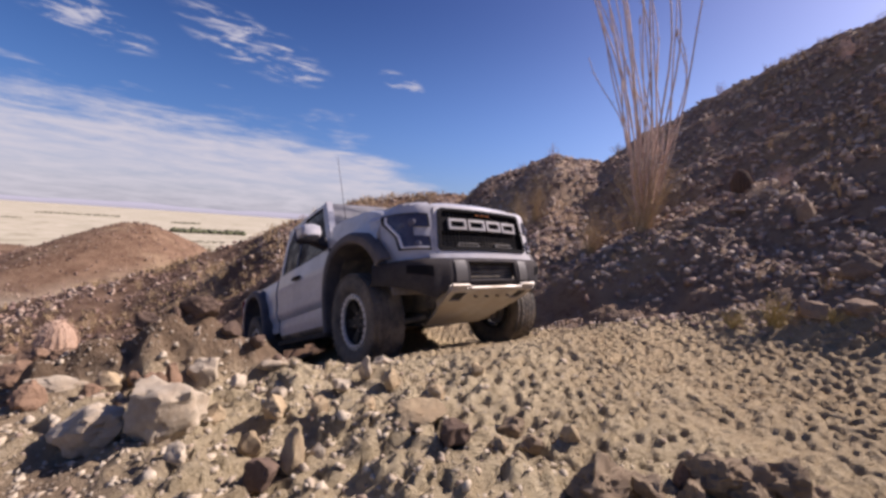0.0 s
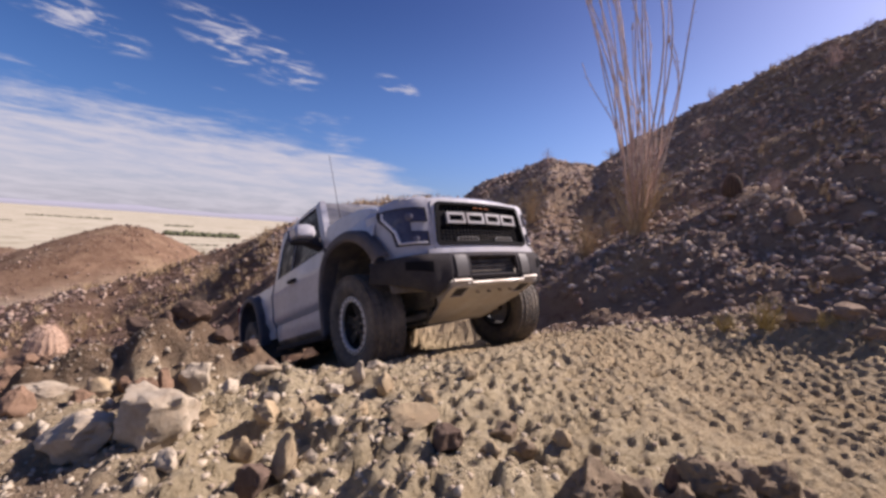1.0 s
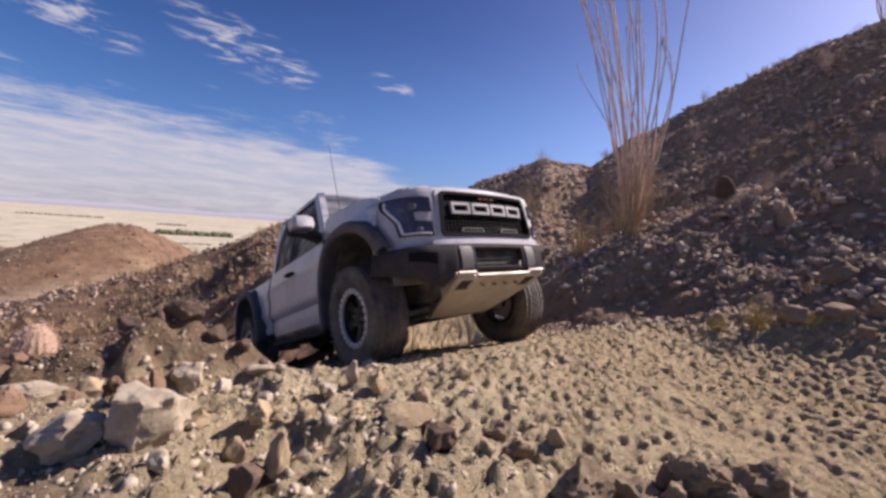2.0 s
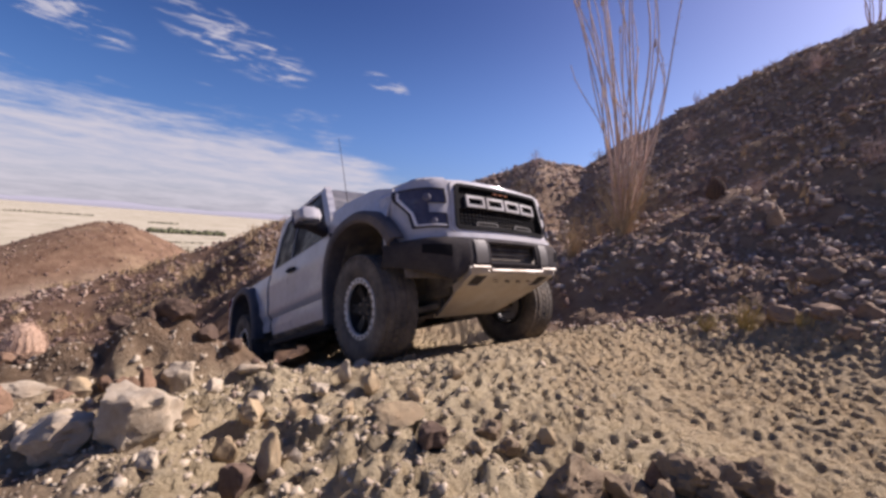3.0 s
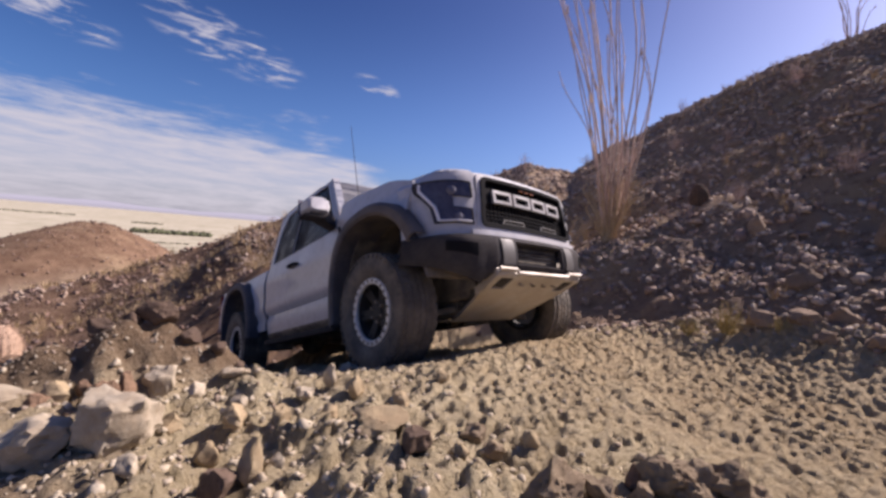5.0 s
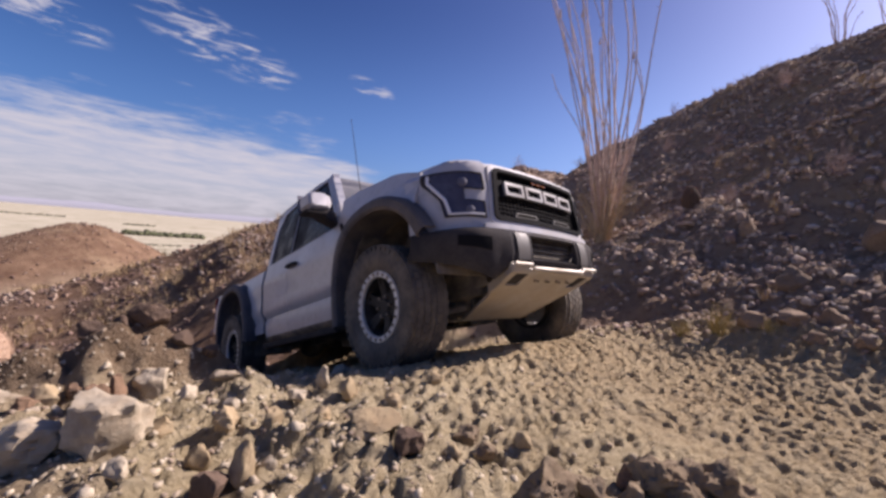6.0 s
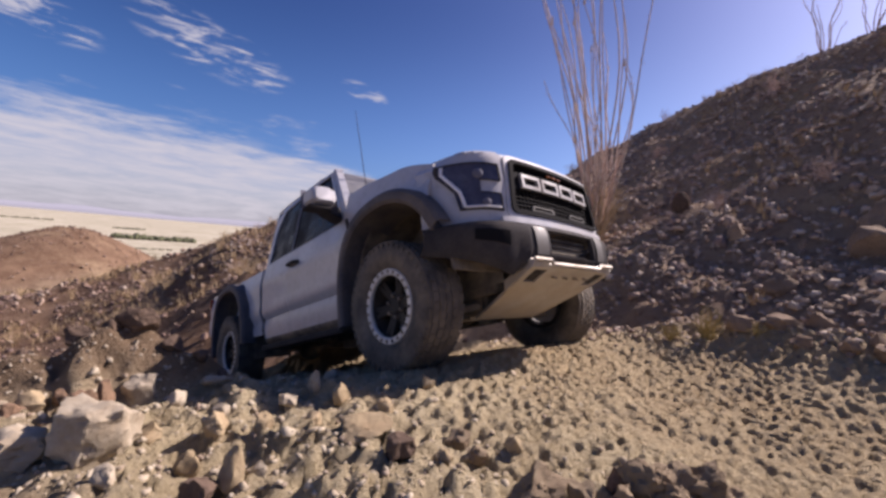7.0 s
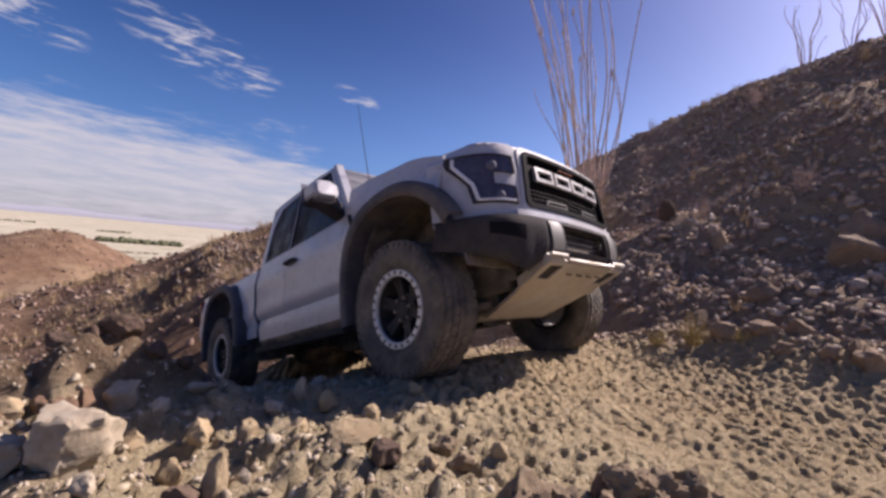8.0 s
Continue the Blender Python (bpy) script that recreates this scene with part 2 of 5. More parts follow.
def land(x, y, fine=True):
    """Height of the ground, and how much of it is rubble and how much is far plain."""
    x, y = np.asarray(x, float), np.asarray(y, float)
    s, w = 0.622 * x - 0.783 * y, 0.783 * x + 0.622 * y
    r, az = np.hypot(x, y), np.arctan2(x, y)
    # the trail climbs to a crest in front of the camera, and is level from there
    out = 0.95 * (1 - sstep(w, 0.1, 1.5))
    ramp_up = 0.09 + 0.355 * (s + 1.85 + out)
    trail = smin(ramp_up, -0.005 + 0.02 * np.sin(w * 1.3) + 0.085 * np.exp(-((s + 1.9) / 0.45) ** 2) * sstep(w, 0.7, 1.6) + 0.05 * sstep(w, 2.4, 4.5), 0.08)
    # a low berm of thrown-up dirt along the trail's outer edge
    top = np.interp(np.degrees(az), [-75, -55, -40, -32, -26, -18, -8], [-0.3, -0.02, 0.11, 0.17, 0.12, -0.01, -0.3])
    top = top + 0.05 * value_noise(x / 0.13, y / 0.13, 85) + 0.03 * value_noise(x / 0.06, y / 0.06, 86)
    trail = smax(trail, top - 1.1 * np.maximum(r - 2.62, 0) - 0.85 * np.maximum(2.62 - r, 0), 0.03)
    trail = smax(trail, -9.0 - 0.03 * r, 2.0)
    # the hill on the right: a face and a crest that falls away with the trail
    crest = np.interp(s, [-60, -25, -15.4, -10.9, -9.6, -7.2, -4.7, -1.3, 0.7, 2.2, 8], [0.0, 1.95, 2.75, 3.45, 3.5, 4.6, 6.05, 7.1, 7.6, 5.2, 4.5]) - 0.45 * np.maximum(w - 15.5, 0)
    crest = crest + 0.35 * np.exp(-((x - 5.6) ** 2 / 1.4 + (y - 19) ** 2 / 5))
    face = 0.95 + 0.62 * (w - 5.43) + 0.15 * (s + 0.63) + 0.25 * fbm(x, y, 3.1, 3, 0.5, 5)
    hill = smin(face, crest + 0.35 * fbm(x, y, 4.0, 4, 0.5, 9), 0.5)
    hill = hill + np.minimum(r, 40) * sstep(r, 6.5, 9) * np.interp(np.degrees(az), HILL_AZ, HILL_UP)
    # the spur across the gully and the low country behind it
    low = np.maximum(-7.0 - 0.14 * np.maximum(r - 24, 0), -45.0)
    scr = 0.6 + 0.40 * np.minimum(x + 9.0, 8)
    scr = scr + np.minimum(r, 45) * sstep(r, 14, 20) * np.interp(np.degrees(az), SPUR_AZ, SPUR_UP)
    spur = scr - np.where(y < 27, 0.25 * (27 - y), 0.45 * (y - 27)) + 0.5 * fbm(x, y, 6.0, 4, 0.5, 21)
    mound = low + 11.8 * np.exp(-((x + 47.5) ** 2 / 150 + (y - 67) ** 2 / 420)) + 11.0 * np.exp(-((x + 78) ** 2 / 420 + (y - 66) ** 2 / 500))
    mound = mound + 0.6 * fbm(x, y, 9.0, 4, 0.5, 33) * sstep(r, 30, 50) * (1 - sstep(r, 120, 200))
    z = smax(trail, hill, 0.35)
    z = smax(z, smax(spur, mound, 1.5), 0.8)
    far = sstep(r, 130, 420)
    z = z * (1 - far) - 45.0 * far
    edge = 4.3 + 0.36 * sstep(s, -2.2, -0.6) + 0.08 * value_noise(x / 0.5, y / 0.5, 47)
    z = z - 0.11 * sstep(w, edge, edge + 0.16) * (1 - sstep(w, edge + 0.3, edge + 1.1)) * sstep(s, -3.0, -1.6)
    rub = sstep(w + 0.2 * fbm(x, y, 1.4, 3, 0.5, 41), edge - 0.05, edge + 0.3) + sstep(-s + 0.4 * fbm(x, y, 1.1, 3, 0.5, 43) - 0.9 * np.clip(w, 0, 4), 3.0, 4.4)
    # left of the trail: brown rubble soil, with some shade put into its colour
    rub = np.maximum(np.clip(rub, 0, 1), 0.8 * sstep(-w + 0.5 * fbm(x, y, 0.7, 3, 0.5, 45), -0.4, 0.7))
    # the berm's crest takes more of the darker rubble colour
    berm_dark = 0.85 * sstep(r, 2.3, 2.55) * (1 - sstep(r, 3.0, 3.4)) * sstep(-np.degrees(az) + 6 * value_noise(x / 0.2, y / 0.2, 87), 14, 22)
    rub = np.maximum(rub, berm_dark)
    plain = sstep(-z + 1.2 * fbm(x, y, 7.0, 3, 0.5, 49), 8.0, 12.5)
    red = rub * np.maximum(1 - sstep(w, 3.0, 5.0), sstep(-s, 8, 13))
    if fine:
        near = (1 - sstep(r, 9, 30)) * (0.1 + 0.9 * sstep(y, -0.4, 0.8))
        lump = 0.045 * fbm(x, y, 0.55, 4, 0.55, 51) * (0.55 + 0.9 * sstep(-x, -0.6, 0.6))
        packed = np.exp(-(((x - 1.37) * 0.28 - (y - 2.08) * 0.96) / 0.24) ** 2 - (((x - 1.37) * 0.96 + (y - 2.08) * 0.28) / 0.06) ** 2)
        near = near * (1 - 0.9 * np.clip(1.3 * packed, 0, 1))
        pits = 1 - sstep(cells(x, y, 0.064, 61) + 0.18 * value_noise(x / 0.05, y / 0.05, 63), 0.10, 0.52)
        left = (1 - sstep(w, 0.8, 2.0)) * (1 - rub)
        clod = 0.085 * blocks(x, y, 0.15, 55) * (0.25 + 0.75 * sstep(value_noise(x / 0.3, y / 0.3, 58), -0.4, 0.5)) + 0.042 * blocks(x, y, 0.065, 57) + 0.012 * value_noise(x / 0.025, y / 0.025, 56)
        z = z + near * left * (0.022 * fbm(x, y, 0.22, 3, 0.6, 59) + clod)
        z = z + near * (1 - rub) * (lump + 0.036 * np.clip(1 - cells(x, y, 0.066, 64) * 1.5, 0, 1) ** 0.7 * sstep(w, 0.9, 1.8) - 0.036 * pits * sstep(w, 0.7, 1.5) * (0.6 + 0.4 * sstep(value_noise(x / 0.8, y / 0.8, 67), -0.4, 0.2)))
        z = z + near * rub * (0.10 * fbm(x, y, 0.9, 5, 0.6, 71))
    return z, rub, plain, red


def height(x, y):
    return float(land(np.array([x]), np.array([y]))[0][0])


def stretch(lo, hi, step, reach, grow):
    """Even steps between lo and hi, then ever wider ones out to reach on both sides."""
    core = list(np.arange(lo, hi + step / 2, step))
    for sign, end in ((1, core[-1]), (-1, core[0])):
        d, at, more = step, end, []
        while abs(at) < reach:
            d *= grow
            at += sign * d
            more.append(at)
        core = core + more if sign > 0 else more[::-1] + core
    return np.array(core)


def build_ground():
    xs, ys = stretch(-2.9, 3.4, 0.016, 4700, 1.05), stretch(0.95, 4.2, 0.016, 4700, 1.05)
    X, Y = np.meshgrid(xs, ys)
    z, rub, plain, red = land(X.ravel(), Y.ravel())
    nx, ny = len(xs), len(ys)
    i = np.arange(nx * ny).reshape(ny, nx)
    quads = np.stack([i[:-1, :-1], i[:-1, 1:], i[1:, 1:], i[1:, :-1]], -1).reshape(-1, 4)
    me = bpy.data.meshes.new("ground")
    me.vertices.add(nx * ny)
    me.vertices.foreach_set("co", np.stack([X.ravel(), Y.ravel(), z], 1).ravel())
    me.loops.add(quads.size)
    me.loops.foreach_set("vertex_index", quads.ravel())
    me.polygons.add(len(quads))
    me.polygons.foreach_set("loop_start", np.arange(0, quads.size, 4))
    me.update(calc_edges=True)
    me.validate()
    at = me.color_attributes.new("soil", "FLOAT_COLOR", "POINT")
    at.data.foreach_set("color", np.stack([rub, plain, red, sstep(0.783 * X.ravel() + 0.622 * Y.ravel(), 1.3, 3.2)], 1).ravel())
    me.shade_smooth()
    me.materials.append(ground_material())
    ob = tagged(new("ground", me), "pale trampled desert dirt trail between rubble-strewn brown slopes", "ground", kind="structure")
    return ob


build_ground()



# ---------------------------------------------------------------- building helpers
def part(name, bm, mat, parent, label="", smooth=35, bevel=0.0):
    """Links a bmesh as one mesh object under a thing or under a part."""
    bmesh.ops.recalc_face_normals(bm, faces=bm.faces)
    if bevel:
        sharp = [e for e in bm.edges if len(e.link_faces) == 2 and e.calc_face_angle(0) > 0.6]
        bmesh.ops.bevel(bm, geom=sharp, offset=bevel, segments=2, affect="EDGES", clamp_overlap=True)
    me = bpy.data.meshes.new(name)
    bm.to_mesh(me)
    bm.free()
    me.materials.append(mat)
    if smooth:
        me.shade_smooth()
        me.set_sharp_from_angle(angle=radians(smooth))
    ob = new(name, me)
    ob.parent = parent
    if label:
        ob["label"] = label
    return ob


def sheet(fn, us, vs, thick=0.0, skip=None):
    """A curved panel fn(u, v) over a grid, with thickness and, where skip(u, v) holds, openings."""
    bm = bmesh.new()
    vv = [[bm.verts.new(fn(u, v)) for v in vs] for u in us]
    for i in range(len(us) - 1):
        for j in range(len(vs) - 1):
            if skip and skip((us[i] + us[i + 1]) / 2, (vs[j] + vs[j + 1]) / 2):
                continue
            bm.faces.new((vv[i][j], vv[i + 1][j], vv[i + 1][j + 1], vv[i][j + 1]))
    bmesh.ops.delete(bm, geom=[v for v in bm.verts if not v.link_faces], context="VERTS")
    bmesh.ops.recalc_face_normals(bm, faces=bm.faces)
    if thick:
        bmesh.ops.solidify(bm, geom=list(bm.faces), thickness=thick)
    return bm


def lin(a, b, n):
    return [a + (b - a) * i / n for i in range(n + 1)]


def slab(c, size, turn=None):
    bm = bmesh.new()
    bmesh.ops.create_cube(bm, size=1)
    bmesh.ops.scale(bm, vec=size, verts=bm.verts)
    if turn:
        bmesh.ops.rotate(bm, matrix=Euler([radians(a) for a in turn]).to_matrix(), verts=bm.verts)
    bmesh.ops.translate(bm, vec=c, verts=bm.verts)
    return bm


def prism(outline, to_a, to_b):
    """A closed solid between two mappings of one flat outline."""
    bm = bmesh.new()
    a = [bm.verts.new(to_a(*p)) for p in outline]
    b = [bm.verts.new(to_b(*p)) for p in outline]
    n = len(outline)
    bm.faces.new(a)
    bm.faces.new(b[::-1])
    for i in range(n):
        bm.faces.new((a[i], b[i], b[(i + 1) % n], a[(i + 1) % n]))
    bmesh.ops.triangulate(bm, faces=[f for f in bm.faces if len(f.verts) > 4])
    return bm


def frame_ring(outer, inner, to_a, to_b):
    """A closed frame between an outer and an inner outline of equal length."""
    bm = bmesh.new()
    n = len(outer)
    rows = [[bm.verts.new(m(*p)) for p in o] for o, m in ((outer, to_a), (inner, to_a), (inner, to_b), (outer, to_b))]
    for k in range(4):
        a, b = rows[k], rows[(k + 1) % 4]
        for i in range(n):
            bm.faces.new((a[i], a[(i + 1) % n], b[(i + 1) % n], b[i]))
    return bm


def tube(points, radius, sides=8, taper=None):
    bm = bmesh.new()
    add_tube(bm, points, radius, sides, taper)
    return bm


def add_tube(bm, points, radius, sides=8, taper=None):
    pts = [Vector(p) for p in points]
    rings = []
    for i, p in enumerate(pts):
        d = (pts[min(i + 1, len(pts) - 1)] - pts[max(i - 1, 0)]).normalized()
        a = d.orthogonal().normalized() if not rings else (side - d * side.dot(d)).normalized()
        side = a
        b = d.cross(a)
        r = radius if taper is None else radius + (taper - radius) * i / (len(pts) - 1)
        rings.append([bm.verts.new(p + (a * math.cos(k * math.tau / sides) + b * math.sin(k * math.tau / sides)) * r) for k in range(sides)])
    for q, r in zip(rings, rings[1:]):
        for k in range(sides):
            bm.faces.new((q[k], q[(k + 1) % sides], r[(k + 1) % sides], r[k]))
    bm.faces.new(rings[0][::-1])
    bm.faces.new(rings[-1])


def lathe(profile, n=48, closed=True):
    """Turns (radius, y) points round the y axis."""
    bm = bmesh.new()
    rings = [[bm.verts.new((r * math.cos(k * math.tau / n), y, r * math.sin(k * math.tau / n))) for k in range(n)] for r, y in profile]
    pairs = list(zip(rings, rings[1:])) + ([(rings[-1], rings[0])] if closed else [])
    for q, r in pairs:
        for k in range(n):
            bm.faces.new((q[k], q[(k + 1) % n], r[(k + 1) % n], r[k]))
    return bm


def add_box(bm, c, size, m=None):
    got = bmesh.ops.create_cube(bm, size=1, matrix=(m or Matrix()) @ Matrix.LocRotScale(c, None, size))
    return got["verts"]


# ---------------------------------------------------------------- the pickup truck
DUST = (0.44, 0.35, 0.25)
PAINT = material("grey_paint", (0.48, 0.485, 0.52), rough=0.42, vary=(0.45, 0.455, 0.49), scale=2.0, coat=0.5, dust_or_sheen=DUST, layer_amount=0.22, layer_scale=2.5, spec=0.5)
PLASTIC = material("black_plastic", (0.030, 0.029, 0.034), rough=0.75, spec=0.06, vary=(0.05, 0.048, 0.052), scale=9, bump=0.15, bump_scale=350, bump_dist=0.002, dust_or_sheen=DUST, layer_amount=0.08, layer_scale=5)
FLARE = material("dusty_flare_plastic", (0.060, 0.059, 0.070), rough=0.65, spec=0.25, vary=(0.09, 0.087, 0.098), scale=5, bump=0.12, bump_scale=350, bump_dist=0.002, dust_or_sheen=DUST, layer_amount=0.22, layer_scale=4)
DARK = material("dark_underbody", (0.085, 0.074, 0.064), rough=0.75, vary=(0.06, 0.053, 0.046), scale=6, dust_or_sheen=DUST, layer_amount=0.6, layer_scale=6)
RUBBER = material("tyre_rubber", (0.050, 0.047, 0.046), rough=0.82, vary=(0.045, 0.042, 0.04), scale=7, bump=0.3, bump_scale=120, bump_dist=0.003, dust_or_sheen=DUST, layer_amount=0.42, layer_scale=5)
GLASS = material("tinted_glass", (0.012, 0.014, 0.018), rough=0.05, spec=0.08, dust_or_sheen=DUST, layer_amount=0.03, layer_scale=3)
# pale layer on the dusty glass has the sky's reflection put into its colour
SCREEN = material("windshield_glass", (0.012, 0.014, 0.018), rough=0.05, spec=0.8, dust_or_sheen=(0.50, 0.49, 0.50), layer_amount=0.5, layer_scale=1.5)
SILVER = material("silver_trim", (0.62, 0.62, 0.64), rough=0.35, metal=0.6, vary=(0.5, 0.5, 0.52), scale=20, dust_or_sheen=DUST, layer_amount=0.25)
ALLOY = material("machined_ring", (0.72, 0.72, 0.72), rough=0.42, metal=0.35, vary=(0.6, 0.59, 0.57), scale=25, dust_or_sheen=DUST, layer_amount=0.2)
BLACK_RIM = material("black_rim", (0.014, 0.014, 0.016), rough=0.45, spec=0.3, vary=(0.022, 0.021, 0.02), scale=12, dust_or_sheen=DUST, layer_amount=0.07)
SKID = material("scuffed_skid_plate", (0.55, 0.53, 0.50), rough=0.5, metal=0.35, vary=(0.40, 0.36, 0.31), scale=5, dust_or_sheen=(0.50, 0.40, 0.27), layer_amount=0.65, layer_scale=3, bump=0.1, bump_scale=40)
LENS = material("lamp_housing", (0.05, 0.052, 0.085), rough=0.18, spec=0.5, vary=(0.09, 0.09, 0.13), scale=14)
LAMP = material("lamp_reflector", (0.12, 0.12, 0.16), rough=0.75, metal=0.1)
DRL = material("white_light_tube", (0.75, 0.76, 0.80), rough=0.3)
AMBER = material("amber_lens", (0.35, 0.12, 0.02), rough=0.2)
MESH = material("black_mesh", (0.013, 0.013, 0.015), rough=0.7, spec=0.03)
BRACKET = material("grey_bracket", (0.045, 0.045, 0.05), rough=0.5, dust_or_sheen=DUST, layer_amount=0.08)
LETTER = material("grey_letter_block", (0.24, 0.24, 0.26), rough=0.45, dust_or_sheen=DUST, layer_amount=0.2)
CLOTH = material("dark_seat_cloth", (0.02, 0.02, 0.022), rough=0.9)

truck = tagged(new("pickup_truck"), "light grey off-road pickup truck climbing the dirt trail", "pickup truck")

ARCH_Z, ARCH_X, ARCH_H, AXLES = 0.54, 0.59, 0.70, (0.0, -3.404)


def half(x, z):
    """Half the body's width at a height."""
    b = 0.965 - 0.25 * max(0.0, z - 1.12) - 0.14 * max(0.0, 0.72 - z) - 0.036 * math.exp(-((z - 0.70) / 0.045) ** 2)
    b += 0.012 * math.exp(-((z - 0.80) / 0.06) ** 2)
    b -= 0.22 * max(0.0, x - 0.15) ** 2
    for a in AXLES:
        b += 0.055 * math.exp(-((x - a) / 0.62) ** 4) * min(1, max(0, (1.36 - z) / 0.3))
    return b


def low_edge(x, base=0.50):
    z = base
    for a in AXLES:
        d = abs(x - a)
        if d < ARCH_X:
            z = max(z, ARCH_Z + ARCH_H * math.sqrt(1 - (d / ARCH_X) ** 2))
    if x > 0.3:
        z = max(z, 0.90)
    return z


def side_panel(name, xs, top, side, base=0.50, roll=None, rows=12, label=""):
    """An outer skin between the sill or wheel arch and a top edge, rolled inwards at the top where asked."""
    vs = list(range(rows + 1)) + ([rows + 1, rows + 2, rows + 3] if roll else [])

    def at(x, v):
        hi, lo = top(x), low_edge(x, base)
        if v <= rows:
            z = lo + (hi - lo) * v / rows
            return (x, side * half(x, z), z)
        k = (v - rows) / 3
        y0 = half(x, hi)
        return (x, side * (y0 + (roll[0] - y0) * math.sin(k * math.pi / 2)), hi + roll[1] * (1 - math.cos(k * math.pi / 2)) * 0.5 + roll[1] * 0.5 * k)
    return part(name, sheet(at, xs, vs, 0.02), PAINT, truck, label)


def arch_steps(a, lo, hi):
    """Stations along x that are close together where the arch is steep."""
    xs = {round(a + ARCH_X * math.sin(math.radians(k)), 4) for k in range(-90, 91, 6)}
    xs |= {round(a + s * (ARCH_X + 0.001), 4) for s in (-1, 1)}
    xs |= set(lin(lo, hi, 8))
    return sorted(x for x in xs if lo <= x <= hi)


def hood_top(x):
    return 1.53 - 0.105 * max(0.0, (x - 0.05) / 0.75) ** 2 + 0.09 * min(1.0, max(0.0, (0.35 - x) / 0.8)) ** 1.4


def nose_x(y, z=1.1, off=0.0):
    """The front face in plan: nearly flat across the grille, swept back at the corners."""
    y = abs(y)
    x = 0.835 - 0.11 * min(y, 0.58) ** 2
    if y > 0.58:
        k = (y - 0.58) / 0.35
        x += -0.11 * k - 0.29 * k ** 3
    return x + off - 0.05 * max(0, z - 1.2) ** 1.0


def fascia(u, z, side, off=0.0):
    """A place on the headlamp side of the nose: u runs from the grille to the fender."""
    y = 0.58 + 0.375 * u
    e = 0.01
    dx, dy = nose_x(y + e, z) - nose_x(y - e, z), 2 * e
    n = Vector((dy, -dx)).normalized()
    return (nose_x(y, z) + n.x * off, side * (y + n.y * off), z)


def build_nose(side):
    fl = "front fender panel"
    side_panel("front_fender", arch_steps(0.0, -0.72, 0.44), lambda x: hood_top(x) - 0.035 - 0.075 * min(1.0, max(0.0, (x - 0.05) / 0.39)) ** 1.5, side, roll=(0.79, 0.018), label="")
    part("nose_corner", sheet(lambda u, z: fascia(u, z, side), lin(0, 0.99, 14), [0.90, 0.95, 1.0, 1.1, 1.2, 1.28, 1.325], 0.02), PAINT, truck)
    # cap between the lamp panel and the hood
    def cap(u, k):
        x, y, z = fascia(u, 1.325, side)
        tx, ty, tz = min(x - 0.02, 0.80 - 0.02), side * min(abs(y) - 0.0, 0.79), hood_top(0.62) - 0.04
        kk = math.sin(k * math.pi / 2)
        return (x + (tx - 0.05 - x) * (1 - math.cos(k * math.pi / 2)), y + (ty - y) * k, z + (tz - z) * kk)
    part("nose_cap", sheet(cap, lin(0, 1.0, 12), lin(0, 1, 5), 0.015), PAINT, truck)
    # headlamp: two dark chambers joined in a C, round a painted bracket
    outline = [(0.10, 1.295), (0.86, 1.295), (0.86, 1.215), (0.72, 1.08), (0.69, 0.96), (0.12, 0.96), (0.12, 1.078), (0.44, 1.08), (0.44, 1.168), (0.10, 1.170)]
    rows = ((1.295, 0.10, 0.86), (1.26, 0.10, 0.875), (1.215, 0.10, 0.86), (1.170, 0.10, 0.79), (1.168, 0.44, 0.785), (1.08, 0.44, 0.72), (1.078, 0.12, 0.715), (1.02, 0.12, 0.70), (0.96, 0.12, 0.69))
    lamp = part("headlight", sheet(lambda i, k: fascia(rows[i][1] + (rows[i][2] - rows[i][1]) * k, rows[i][0] + 0.05 * (rows[i][1] + (rows[i][2] - rows[i][1]) * k), side, 0.008), range(9), lin(0, 1, 14), 0.014), LENS, truck, "dark C-shaped headlight with a pale light tube", smooth=20)
    tube_line = [(0.80, 1.275), (0.81, 1.225), (0.67, 1.085), (0.65, 1.03), (0.635, 0.98)]
    part("light_tube", tube([fascia(u, z + 0.05 * u, side, 0.016) for u, z in tube_line], 0.013, 8), DRL, lamp)
    part("light_tube", tube([fascia(u, z + 0.05 * u, side, 0.014) for u, z in ((0.635, 0.98), (0.40, 0.98), (0.16, 0.98))], 0.008, 8), DRL, lamp)
    for u, z, r in ((0.45, 1.235, 0.036), (0.38, 1.03, 0.03)):
        c = Vector(fascia(u, z, side, 0.010))
        d = Vector(fascia(u, z, side, 0.030)) - c
        bm = bmesh.new()
        bmesh.ops.create_uvsphere(bm, u_segments=16, v_segments=8, radius=r)
        bmesh.ops.scale(bm, vec=(1, 1, 0.35), verts=bm.verts)
        bmesh.ops.transform(bm, matrix=Matrix.Translation(c) @ d.to_track_quat("Z", "Y").to_matrix().to_4x4(), verts=bm.verts)
        part("lamp", bm, LAMP, lamp)
    outline = [(p[0] + (q[0] - p[0]) * i / 6, p[1] + (q[1] - p[1]) * i / 6) for p, q in zip(outline, outline[1:] + outline[:1]) for i in range(6)]
    part("lamp_rim", frame_ring(outline, [(0.48 + (u - 0.48) * 0.94, 1.13 + (z - 1.13) * 0.94) for u, z in outline], lambda u, z: fascia(u, z + 0.05 * u, side, 0.004), lambda u, z: fascia(u, z + 0.05 * u, side, 0.015)), PLASTIC, lamp, smooth=0)


